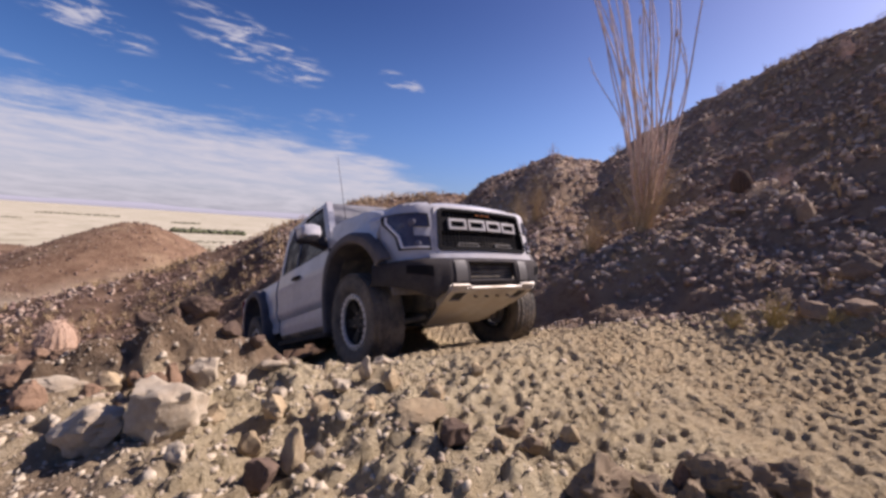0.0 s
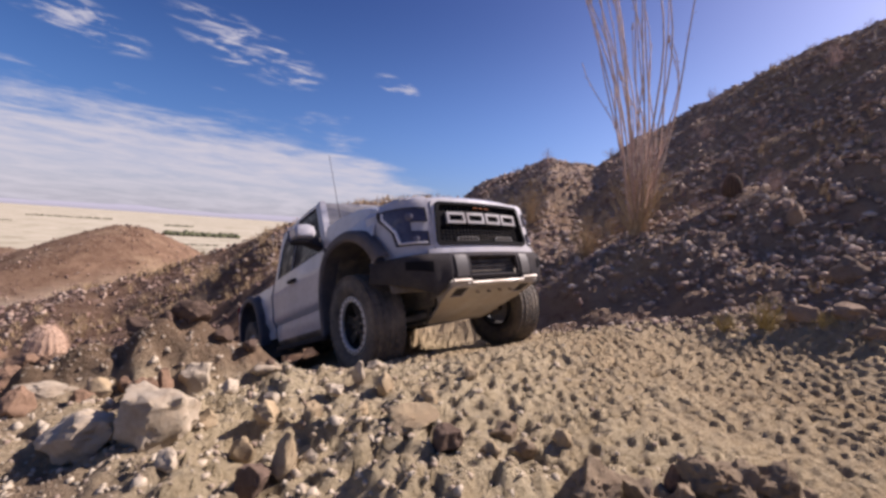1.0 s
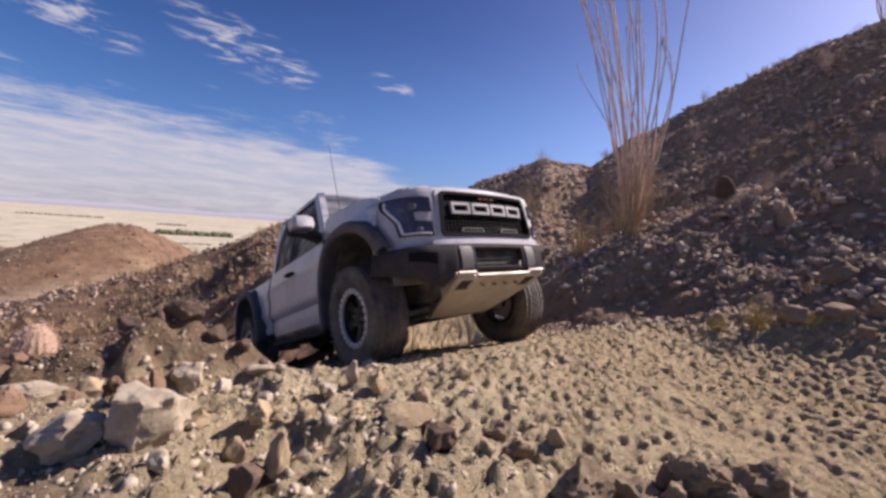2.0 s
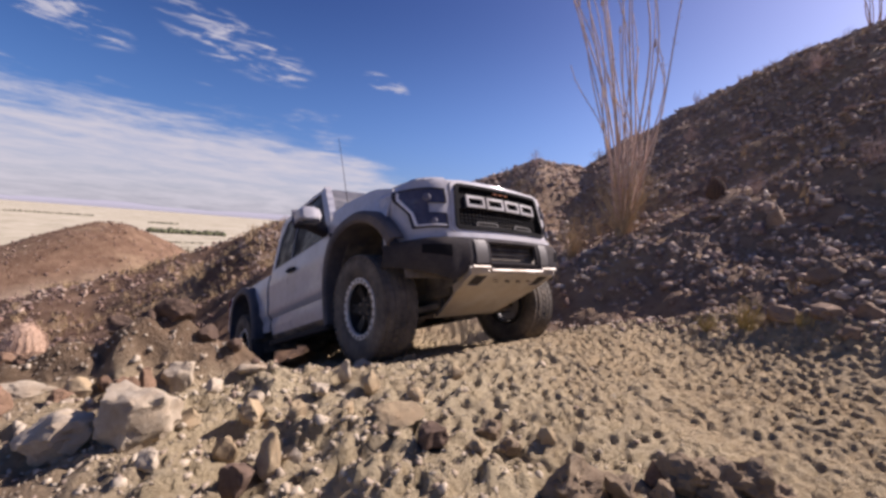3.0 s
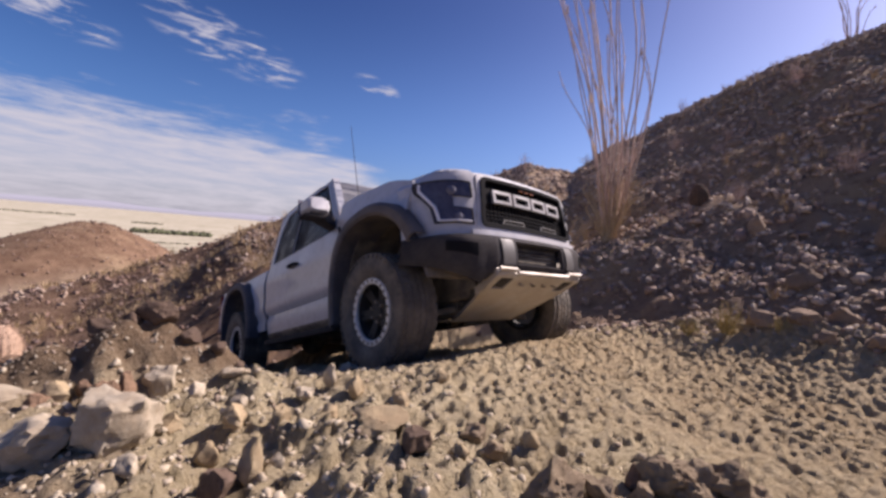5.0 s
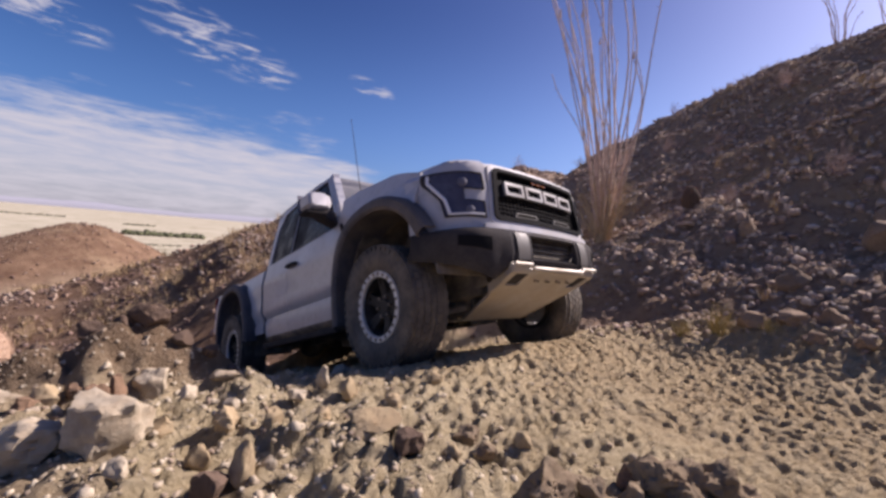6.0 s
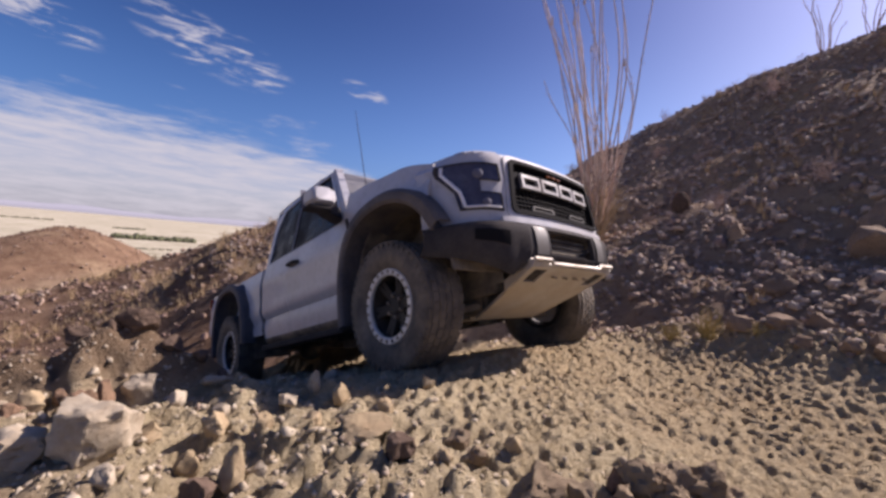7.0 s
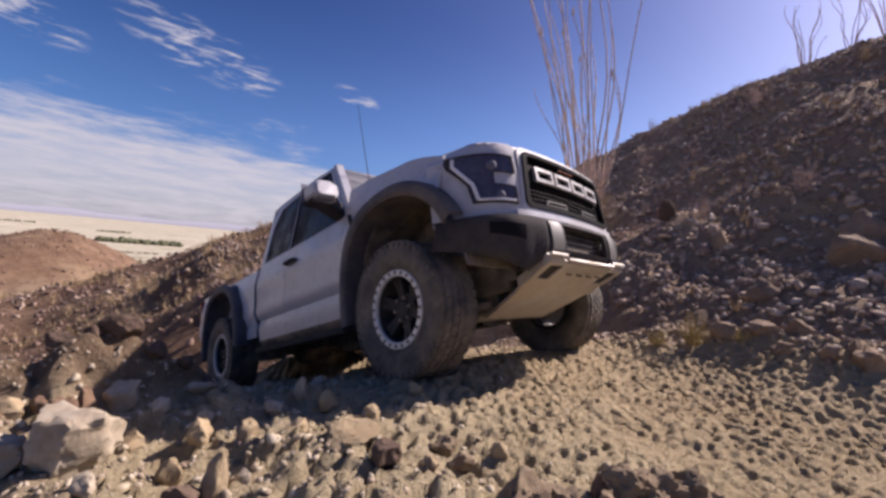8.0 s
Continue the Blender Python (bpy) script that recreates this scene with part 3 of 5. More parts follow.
def build_front():
    # hood with a raised middle and two vents
    def hood(x, y):
        z = hood_top(x) - 0.05 * (y / 0.78) ** 2
        k = min(1, max(0, (0.46 - abs(y)) / 0.08))
        z += 0.03 * k * k * (3 - 2 * k) * min(1, max(0, (0.86 - x) / 0.35))
        edge = nose_x(y, 1.38) - 0.01
        xx = min(x, edge)
        return (xx, y, z - 0.03 * max(0, (x - 0.70) / 0.12) ** 2)
    hood_ob = part("hood", sheet(hood, lin(-0.64, 0.66, 14) + [0.70, 0.74, 0.78, 0.81, 0.84], lin(-0.785, 0.785, 36), 0.03), PAINT, truck, "long grey hood with a raised centre and dark vents")
    for y in (-0.27, 0.27):
        for k in range(4):
            x = 0.10 + 0.07 * k
            part("vent_slat", slab((x, y, hood(x, y)[2] + 0.006), (0.035, 0.22, 0.012), (0, -14, 0)), PLASTIC, hood_ob, smooth=0)
    # grille opening: thick dark frame, mesh, four plain blocks on a bar
    def plan(y, z, off=0.0):
        return (nose_x(y, z) + off, y, z)
    def rounded(w0, w1, z0, z1, c):
        pts = []
        for cx_, cz, a0 in ((w1 - c, z1 - c, 0), (-(w1 - c), z1 - c, 90), (-(w0 - c), z0 + c, 180), (w0 - c, z0 + c, 270)):
            pts += [(cx_ + c * math.cos(radians(a0 + k * 18)), cz + c * math.sin(radians(a0 + k * 18))) for k in range(6)]
        full = []
        for p, q in zip(pts, pts[1:] + pts[:1]):
            n = 14 if abs(q[0] - p[0]) > 0.4 else 1
            full += [(p[0] + (q[0] - p[0]) * i / n, p[1] + (q[1] - p[1]) * i / n) for i in range(n)]
        return full
    grille = part("grille", sheet(lambda y, z: plan(y, z, -0.05), lin(-0.57, 0.57, 16), lin(0.955, 1.365, 4), 0.01), DARK, truck, "black mesh grille with plain grey blocks")
    part("surround", frame_ring(rounded(0.60, 0.565, 0.925, 1.385, 0.05), rounded(0.568, 0.533, 0.955, 1.357, 0.046), lambda y, z: plan(y, z, 0.010), lambda y, z: plan(y, z, -0.03)), PAINT, grille, "grey painted grille surround")
    part("frame", frame_ring(rounded(0.568, 0.533, 0.955, 1.357, 0.046), rounded(0.535, 0.50, 0.985, 1.33, 0.04), lambda y, z: plan(y, z, 0.024), lambda y, z: plan(y, z, -0.05)), MESH, grille)
    for k in range(11):
        z = 1.0 + 0.03 * k
        part("mesh_bar", sheet(lambda y, v: (nose_x(y, z) - 0.022 + 0.012 * v, y, z + 0.004 * v), lin(-0.52, 0.52, 12), (0, 1), 0.006), MESH, grille, smooth=0)
    for k in range(27):
        y = -0.52 + 0.04 * k
        part("mesh_bar", slab((nose_x(y) - 0.020, y, 1.155), (0.012, 0.006, 0.34)), MESH, grille, smooth=0)
    part("crossbar", sheet(lambda y, z: plan(y, z, -0.002), lin(-0.52, 0.52, 14), (1.14, 1.275), 0.012), MESH, grille)
    # plain hollow blocks in place of the maker's lettering
    for y0, y1 in ((-0.43, -0.23), (-0.205, 0.0), (0.025, 0.215), (0.24, 0.44)):
        o = [(y0, 1.155), (y1, 1.155), (y1, 1.258), (y0, 1.258)]
        i = [(y0 + 0.024, 1.179), (y1 - 0.024, 1.179), (y1 - 0.024, 1.234), (y0 + 0.024, 1.234)]
        part("letter_block", frame_ring(o, i, lambda y, z: plan(y, z, 0.022), lambda y, z: plan(y, z, -0.004)), LETTER, grille, "plain light grey block", smooth=0)
    for y in (-0.07, 0.0, 0.07):
        part("marker_light", slab((nose_x(y, 1.31) + 0.004, y, 1.312), (0.014, 0.05, 0.014)), AMBER, grille, "small amber marker light", bevel=0.003)
    for y0, y1 in ((-0.36, -0.10), (0.10, 0.36)):
        o = [(y0, 0.995), (y1, 0.995), (y1 - 0.02, 1.03), (y0 + 0.02, 1.03)]
        i = [(y0 + 0.015, 1.002), (y1 - 0.015, 1.002), (y1 - 0.03, 1.022), (y0 + 0.03, 1.022)]
        part("inlet_trim", frame_ring(o, i, lambda y, z: plan(y, z, 0.016), lambda y, z: plan(y, z, -0.004)), BRACKET, grille, smooth=0)
    # the pale strip under the grille
    part("grille_strip", sheet(lambda y, z: (nose_x(y, z) + 0.028 - 0.4 * (z - 0.91) ** 2, y, z), lin(-0.66, 0.66, 20), (0.872, 0.885, 0.915, 0.925), 0.02), PAINT, truck, "pale strip under the grille")
    # bumper
    def bump_x(y):
        y = abs(y)
        x = 0.90 - 0.10 * min(y, 0.58) ** 2
        if y > 0.58:
            k = (y - 0.58) / 0.45
            x += -0.10 * k - 0.32 * k ** 3
        return x
    def bumper(y, v):
        hi = 0.885 + 0.02 * max(0, abs(y) - 0.6)
        lo = 0.63 if abs(y) < 0.50 else 0.63 - 0.09 * min(1, (abs(y) - 0.50) / 0.10) + 0.19 * max(0, (abs(y) - 0.62) / 0.41)
        z = lo + (hi - lo) * v
        return (bump_x(y) - 0.035 * (2 * v - 1) ** 4 - 0.05 * (1 - v) * (abs(y) > 0.55), y, z)
    ys = sorted(set(lin(-1.03, 1.03, 40) + [-0.30, 0.30, -0.50, 0.50, -0.66, 0.66, -0.86, 0.86]))
    hole = lambda y, v: (abs(y) < 0.30 and 0.15 < v < 0.85)
    bum = part("front_bumper", sheet(bumper, ys, [0, 0.08, 0.15, 0.3, 0.45, 0.6, 0.75, 0.85, 0.93, 1], 0.035, hole), PLASTIC, truck, "black steel off-road front bumper")
    part("bumper_grille", slab((0.80, 0, 0.76), (0.02, 0.64, 0.24)), DARK, bum, smooth=0)
    for k in range(5):
        part("bar", slab((0.825, 0, 0.69 + 0.034 * k), (0.012, 0.60, 0.007)), PLASTIC, bum, smooth=0)
    for s in (-1, 1):
        # flat dark panel instead of a hole, coloured like the recess's shade
        part("fog_recess", sheet(lambda y, v: (bumper(y, v)[0] + 0.006, s * y, bumper(y, v)[2]), lin(0.66, 0.86, 5), lin(0.50, 0.78, 3), 0.01), MESH, bum, "dark panel standing for the shaded fog lamp recess")
        part("bracket", sheet(lambda y, v: (bumper(y, 0.12 + 0.78 * v)[0] + 0.012, s * y, bumper(y, 0.12 + 0.78 * v)[2]), (0.335, 0.34, 0.46, 0.465), lin(0, 1, 4), 0.012), BRACKET, bum, "grey tow bracket plate", bevel=0.003)
    # skid plate with two tow openings and bolts
    def skid(y, v):
        w = 1 - 0.36 * max(0, v - 0.15)
        x, z = 0.885 - 0.70 * v, 0.585 - 0.30 * v + 0.05 * v * v
        if v < 0:
            x, z = 0.885 + 0.02 * v / 0.1, 0.585 - 0.03 * v / 0.1
        up = 0.025 if v < 0.02 and abs(y) > 0.33 else 0.0
        return (x, y * w, z + up)
    sy = sorted({0.53, 0.52, 0.47, 0.36, 0.33, 0.30, 0.2, 0.1, 0.0, -0.1, -0.2, -0.30, -0.33, -0.36, -0.47, -0.52, -0.53})
    tow = lambda y, v: 0.33 < abs(y) < 0.47 and 0.05 < v < 0.24
    sk = part("skid_plate", sheet(skid, sy, [-0.1, -0.06, 0, 0.02, 0.05, 0.12, 0.24, 0.4, 0.55, 0.7, 0.85, 1.0], 0.022, tow), SKID, truck, "scuffed bare metal skid plate")
    for s in (-1, 1):
        # dark slab added behind each tow opening, standing for the shade inside
        part("tow_recess", slab((0.79, s * 0.40, 0.562), (0.17, 0.16, 0.012), (0, -20, 0)), PLASTIC, sk, smooth=0)
        part("side_flange", prism([(0.885, 0.60), (0.60, 0.47), (0.60, 0.54), (0.86, 0.635)], lambda x, z: (x, s * (0.515 - 0.10 * (0.885 - x)), z), lambda x, z: (x, s * (0.53 - 0.10 * (0.885 - x)), z)), SKID, sk, smooth=0)
    for y in (-0.21, -0.07, 0.07, 0.21):
        p0 = skid(y, 0.10)
        bm = lathe([(0.0, 0.0), (0.020, 0.0), (0.020, 0.012), (0.0, 0.012)], 12, False)
        bmesh.ops.transform(bm, matrix=pose(p0[0] + 0.004, p0[1], p0[2] - 0.018, -90 + 0, 25, 0), verts=bm.verts)
        part("bolt", bm, DARK, sk, "dark recessed bolt")
    part("lip", tube([(0.894, y, 0.603 + (0.025 if abs(y) > 0.335 else 0)) for y in (-0.53, -0.34, -0.325, -0.2, 0, 0.2, 0.325, 0.34, 0.53)], 0.015, 8), SKID, sk, "bright worn front lip")


def green_y(z):
    return 0.912 - (0.912 - 0.745) * (z - 1.33) / 0.70


def build_cab():
    for s in (-1, 1):
        win = lambda off: (lambda x, z: (x, s * (green_y(z) + off), z))
        fd = side_panel("front_door", sorted(lin(-1.80, -0.725, 16)), lambda x: 1.33, s, rows=16)
        part("window_frame", frame_ring([(-0.72, 1.33), (-1.16, 2.03), (-1.80, 2.045), (-1.80, 1.33)], [(-0.775, 1.345), (-1.185, 1.985), (-1.785, 2.00), (-1.785, 1.345)], win(0), win(-0.05)), PAINT, fd, smooth=0, bevel=0.006)
        part("seal", frame_ring([(-0.775, 1.345), (-1.185, 1.985), (-1.785, 2.00), (-1.785, 1.345)], [(-0.80, 1.355), (-1.20, 1.965), (-1.775, 1.985), (-1.775, 1.355)], win(-0.004), win(-0.035)), PLASTIC, fd, smooth=0)
        part("side_window", prism([(-0.80, 1.355), (-1.20, 1.965), (-1.775, 1.985), (-1.775, 1.355)], win(-0.014), win(-0.020)), GLASS, fd, "dark tinted side window", smooth=0)
        hd = part("door_handle", tube([(-1.54, s * 0.955, 1.165), (-1.56, s * 0.995, 1.17), (-1.66, s * 1.0, 1.172), (-1.74, s * 0.992, 1.172), (-1.755, s * 0.95, 1.172)], 0.017, 8), PLASTIC, fd, "black door handle")
        part("handle_cup", slab((-1.65, s * 0.957, 1.17), (0.15, 0.01, 0.065)), DARK, fd, bevel=0.004)
        rd = side_panel("rear_door", lin(-2.49, -1.806, 10), lambda x: 1.33, s, rows=16)
        part("window_frame", frame_ring([(-1.805, 1.33), (-1.805, 2.045), (-2.34, 2.03), (-2.50, 1.80), (-2.50, 1.33)], [(-1.815, 1.345), (-1.815, 1.985), (-2.26, 1.955), (-2.40, 1.75), (-2.41, 1.345)], win(0), win(-0.05)), PAINT, rd, smooth=0, bevel=0.006)
        part("side_window", prism([(-1.82, 1.35), (-1.82, 1.98), (-2.26, 1.95), (-2.395, 1.75), (-2.405, 1.35)], win(-0.012), win(-0.018)), GLASS, rd, "dark tinted side window", smooth=0)
        part("a_pillar", prism([(-0.665, 1.36), (-0.718, 1.335), (-1.158, 2.03), (-1.125, 2.055)], lambda x, z: (x, s * (green_y(z) - 0.002), z), lambda x, z: (x + 0.015, s * (green_y(z) - 0.085), z + 0.01)), PAINT, truck, smooth=0, bevel=0.008)
        # fender vent and cowl side
        part("fender_vent", slab((-0.60, s * (half(-0.6, 1.24) + 0.002), 1.22), (0.035, 0.02, 0.20), (0, -14, 0)), PLASTIC, truck, "black slanted fender vent", bevel=0.006)
        part("rocker", sheet(lambda x, v: (x, s * (0.935 - 0.10 * v * v), 0.50 - 0.10 * v), lin(-2.50, -0.70, 6), lin(0, 1, 4), 0.02), DARK, truck)
        rb = part("running_board", slab((-1.60, s * 0.90, 0.40), (1.75, 0.17, 0.055)), PLASTIC, truck, "black running board", bevel=0.012)
        for x in (-0.95, -1.6, -2.25):
            part("bracket", slab((x, s * 0.74, 0.42), (0.06, 0.22, 0.04), (s * 12, 0, 0)), DARK, rb, smooth=0)
        # mirror
        mi = part("door_mirror", mirror_shell(s), PAINT, truck, "large grey door mirror with a black base")
        part("mirror_glass", slab((-0.815, s * 1.155, 1.52), (0.006, 0.20, 0.16)), LAMP, mi, smooth=0)
        part("mirror_base", prism([(-0.74, 1.35), (-0.90, 1.35), (-0.88, 1.46), (-0.78, 1.48)], lambda x, z: (x, s * 0.90, z), lambda x, z: (x + 0.04, s * 1.10, z + 0.06)), PLASTIC, mi, bevel=0.008)
        part("mirror_underside", slab((-0.74, s * 1.145, 1.415), (0.15, 0.22, 0.03)), PLASTIC, mi, bevel=0.01)
    # roof, glass, back wall
    def roof(x, y):
        z = 2.04 + 0.045 * (1 - (y / 0.74) ** 2) - 0.03 * max(0, (x + 1.45) / 0.3) ** 2 - 0.02 * max(0, (-2.2 - x) / 0.3) ** 2
        return (x - 0.05 * (y / 0.74) ** 2 * (x > -1.3), y, z)
    ro = part("roof", sheet(roof, lin(-2.50, -1.115, 16), lin(-0.748, 0.748, 20), 0.03), PAINT, truck)
    def screen(v, y):
        k = v
        w = 0.80 + (0.675 - 0.80) * k
        return (-0.58 - 0.56 * k - (0.10 - 0.05 * k) * y * y, y * w, 1.45 + 0.605 * k + 0.012 * math.sin(k * 3.14))
    ws = part("windshield", sheet(screen, lin(0, 1, 10), lin(-1, 1, 16), 0.008), SCREEN, truck, "dark curved windshield")
    for y in (-0.35, 0.25):
        part("wiper", tube([(-0.60, y, 1.435), (-0.66, y + 0.15, 1.475), (-0.68, y + 0.45, 1.475)], 0.009, 6), PLASTIC, ws)
    part("cowl", slab((-0.64, 0, 1.42), (0.14, 1.52, 0.03), (0, 12, 0)), PLASTIC, truck, bevel=0.006)
    part("cab_back", frame_ring([(-0.74, 2.03), (0.74, 2.03), (0.91, 1.33), (0.93, 0.52), (-0.93, 0.52), (-0.91, 1.33)], [(-0.52, 1.84), (0.52, 1.84), (0.58, 1.42), (0.58, 1.40), (-0.58, 1.40), (-0.58, 1.42)], lambda y, z: (-2.50, y, z), lambda y, z: (-2.46, y, z)), PAINT, truck, smooth=0)
    part("rear_window", slab((-2.485, 0, 1.62), (0.008, 1.16, 0.44)), GLASS, truck, "dark rear window", smooth=0)
    inside = part("cabin_floor", slab((-1.55, 0, 0.62), (1.85, 1.70, 0.04)), CLOTH, truck)
    part("dashboard", prism([(-0.62, 1.30), (-0.62, 0.8), (-0.95, 0.85), (-1.02, 1.20), (-0.95, 1.33)], lambda x, z: (x, -0.80, z), lambda x, z: (x, 0.80, z)), CLOTH, truck, bevel=0.02)
    for y in (-0.42, 0.42):
        se = part("seat", slab((-1.55, y, 0.92), (0.55, 0.52, 0.18)), CLOTH, truck, bevel=0.04)
        part("backrest", slab((-1.86, y, 1.28), (0.16, 0.50, 0.68), (0, -14, 0)), CLOTH, se, bevel=0.04)
        part("headrest", slab((-1.98, y, 1.70), (0.10, 0.28, 0.18), (0, -10, 0)), CLOTH, se, bevel=0.03)
    part("steering_wheel", tube([(-1.16 - 0.05 * math.sin(k * math.tau / 24), 0.42 + 0.19 * math.cos(k * math.tau / 24), 1.22 + 0.18 * math.sin(k * math.tau / 24)) for k in range(25)], 0.014, 6), PLASTIC, truck)
    part("antenna", tube([(-0.56, -0.74, 1.40), (-0.60, -0.745, 1.80), (-0.66, -0.75, 2.45)], 0.005, 6, 0.0025), PLASTIC, truck, "thin black whip antenna")


def mirror_shell(s):
    o = [(1.03, 1.43), (1.00, 1.50), (1.02, 1.60), (1.10, 1.635), (1.24, 1.625), (1.285, 1.57), (1.28, 1.46), (1.24, 1.425)]
    bm = bmesh.new()
    rows = []
    for x, k in ((-0.81, 1.0), (-0.73, 1.0), (-0.67, 0.97), (-0.645, 0.90), (-0.63, 0.72)):
        rows.append([bm.verts.new((x, s * (1.13 + (y - 1.15) * k * 0.84), 1.52 + (z - 1.53) * k * 0.74)) for y, z in o])
    for q, r in zip(rows, rows[1:]):
        for i in range(8):
            bm.faces.new((q[i], q[(i + 1) % 8], r[(i + 1) % 8], r[i]))
    bm.faces.new(rows[-1])
    bm.faces.new(rows[0][::-1])
    return bm


def build_bed():
    for s in (-1, 1):
        side_panel("bedside", arch_steps(AXLES[1], -4.55, -2.56), lambda x: 1.30 + 0.02 * max(0, -x - 3.4), s, base=0.55, roll=(0.84, 0.035), rows=12)
        part("bed_wall", slab((-3.55, s * 0.80, 1.05), (1.95, 0.03, 0.55)), PAINT, truck, smooth=0)
        tl = part("tail_light", slab((-4.53, s * 0.90, 1.12), (0.07, 0.14, 0.34)), material("red_lens", (0.25, 0.01, 0.01), rough=0.15) if s < 0 else bpy.data.materials["red_lens"], truck, "red tail light", bevel=0.02)
    part("bed_floor", slab((-3.55, 0, 0.80), (1.98, 1.58, 0.04)), PLASTIC, truck, smooth=0)
    part("tailgate", slab((-4.55, 0, 1.03), (0.06, 1.62, 0.56)), PAINT, truck, bevel=0.015)
    part("bed_front", slab((-2.585, 0, 1.05), (0.04, 1.70, 0.54)), PAINT, truck, smooth=0)
    part("rear_bumper", slab((-4.66, 0, 0.66), (0.16, 1.80, 0.20)), PLASTIC, truck, bevel=0.03)


def build_flares():
    for a in AXLES:
        for s in (-1, 1):
            def flare(d, v):
                t = radians(d)
                ca, sa = math.cos(t), math.sin(t)
                k = 1 / (abs(ca) ** 3.2 + abs(sa) ** 3.2) ** (1 / 3.2)
                k = 0.5 + 0.5 * k
                r, out = ((0.662, -0.01), (0.657, 0.045), (0.635, 0.072), (0.588, 0.078), (0.568, 0.062), (0.56, -0.26))[v]
                x, z = a + r / 0.62 * ARCH_X * k * ca, ARCH_Z + r / 0.62 * ARCH_H * k * sa
                y0 = half(a, min(1.25, 1.0)) - 0.004 if v else half(x, min(z, 1.3)) - 0.01
                if a == 0 and d < 80:
                    # the front end tapers into the bumper
                    f = (80 - d) / 62
                    f = f * f * (3 - 2 * f)
                    out *= 1 - 0.45 * f
                    y0 -= (0.03, 0.045, 0.035, 0.03, 0.03, 0.0)[v] * f
                return (x, s * (y0 + out), z)
            part("fender_flare", sheet(flare, lin(30, 192, 38) if a == 0 else lin(-4, 190, 40), range(6), 0.012), FLARE, truck, "dusty dark grey fender flare")
            def liner(d, y):
                t = radians(d)
                return (a + 0.97 * ARCH_X * math.cos(t), s * y, ARCH_Z + 0.97 * ARCH_H * math.sin(t))
            part("wheel_liner", sheet(liner, lin(6 if a == 0 else -20, 195, 24), (0.48, 0.93), 0.01), DARK, truck)
            part("liner_wall", sheet(lambda d, r: (a + r * ARCH_X * math.cos(radians(d)), s * 0.48, ARCH_Z + r * ARCH_H * math.sin(radians(d))), lin(0, 180, 18), (0.02, 1.0), 0.01), DARK, truck)


def build_under():
    for s in (-1, 1):
        part("frame_rail", slab((-2.0, s * 0.42, 0.56), (5.0, 0.09, 0.15)), DARK, truck, bevel=0.01)
        part("lower_arm", prism([(0.28, 0.40), (-0.35, 0.42), (0.05, 0.80), (-0.06, 0.80)], lambda x, y: (x, s * y, 0.40 - 0.12 * (y - 0.40)), lambda x, y: (x, s * y, 0.45 - 0.12 * (y - 0.40))), DARK, truck, bevel=0.008)
        part("upper_arm", tube([(0.18, s * 0.48, 0.80), (0.0, s * 0.78, 0.72), (-0.2, s * 0.48, 0.80)], 0.022, 6), DARK, truck)
        sh = part("shock_absorber", tube([(-0.08, s * 0.70, 0.42), (-0.05, s * 0.58, 1.0)], 0.045, 10), DARK, truck)
        part("spring", tube([(-0.07 + 0.065 * math.cos(k * 0.8), s * (0.66 - 0.0011 * k) + 0.065 * math.sin(k * 0.8), 0.55 + 0.0078 * k) for k in range(56)], 0.012, 6), DARK, sh)
        part("leaf_spring", tube([(-2.75, s * 0.60, 0.62), (-3.1, s * 0.60, 0.50), (-3.404, s * 0.60, 0.46), (-3.8, s * 0.60, 0.52), (-4.15, s * 0.60, 0.64)], 0.035, 6), DARK, truck)
        part("tie_rod", tube([(-0.22, s * 0.30, 0.45), (-0.20, s * 0.84, 0.43)], 0.017, 6), DARK, truck)
    part("front_crossmember", slab((0.05, 0, 0.45), (0.55, 0.80, 0.16)), DARK, truck, bevel=0.03)
    part("belly_plate", slab((-0.30, 0, 0.385), (0.75, 0.62, 0.02), (0, 4, 0)), SKID, truck, "dusty metal belly plate", bevel=0.004)
    part("gearbox", slab((-1.25, 0, 0.52), (1.30, 0.42, 0.30)), DARK, truck, bevel=0.06)
    part("transfer_case", slab((-1.75, -0.18, 0.44), (0.42, 0.40, 0.30)), DARK, truck, bevel=0.08)
    part("drive_shaft", tube([(-1.9, -0.05, 0.50), (-3.3, 0, 0.44)], 0.045, 10), DARK, truck)
    ax = part("rear_axle", tube([(-3.404, -0.84, 0.43), (-3.404, 0.84, 0.43)], 0.055, 12), DARK, truck)
    bm = bmesh.new()
    bmesh.ops.create_uvsphere(bm, u_segments=16, v_segments=10, radius=0.18)
    bmesh.ops.translate(bm, vec=(-3.404, 0.05, 0.43), verts=bm.verts)
    part("differential", bm, DARK, ax)
    part("muffler", tube([(-1.9, 0.30, 0.50), (-2.7, 0.32, 0.50)], 0.10, 12), DARK, truck)
    part("fuel_tank", slab((-2.2, -0.62, 0.52), (0.9, 0.30, 0.22)), DARK, truck, bevel=0.05)
    part("engine_bay", slab((0.05, 0, 0.90), (1.05, 0.86, 0.60)), DARK, truck, smooth=0)


WHEELS, TYRE_R = [], 0.45


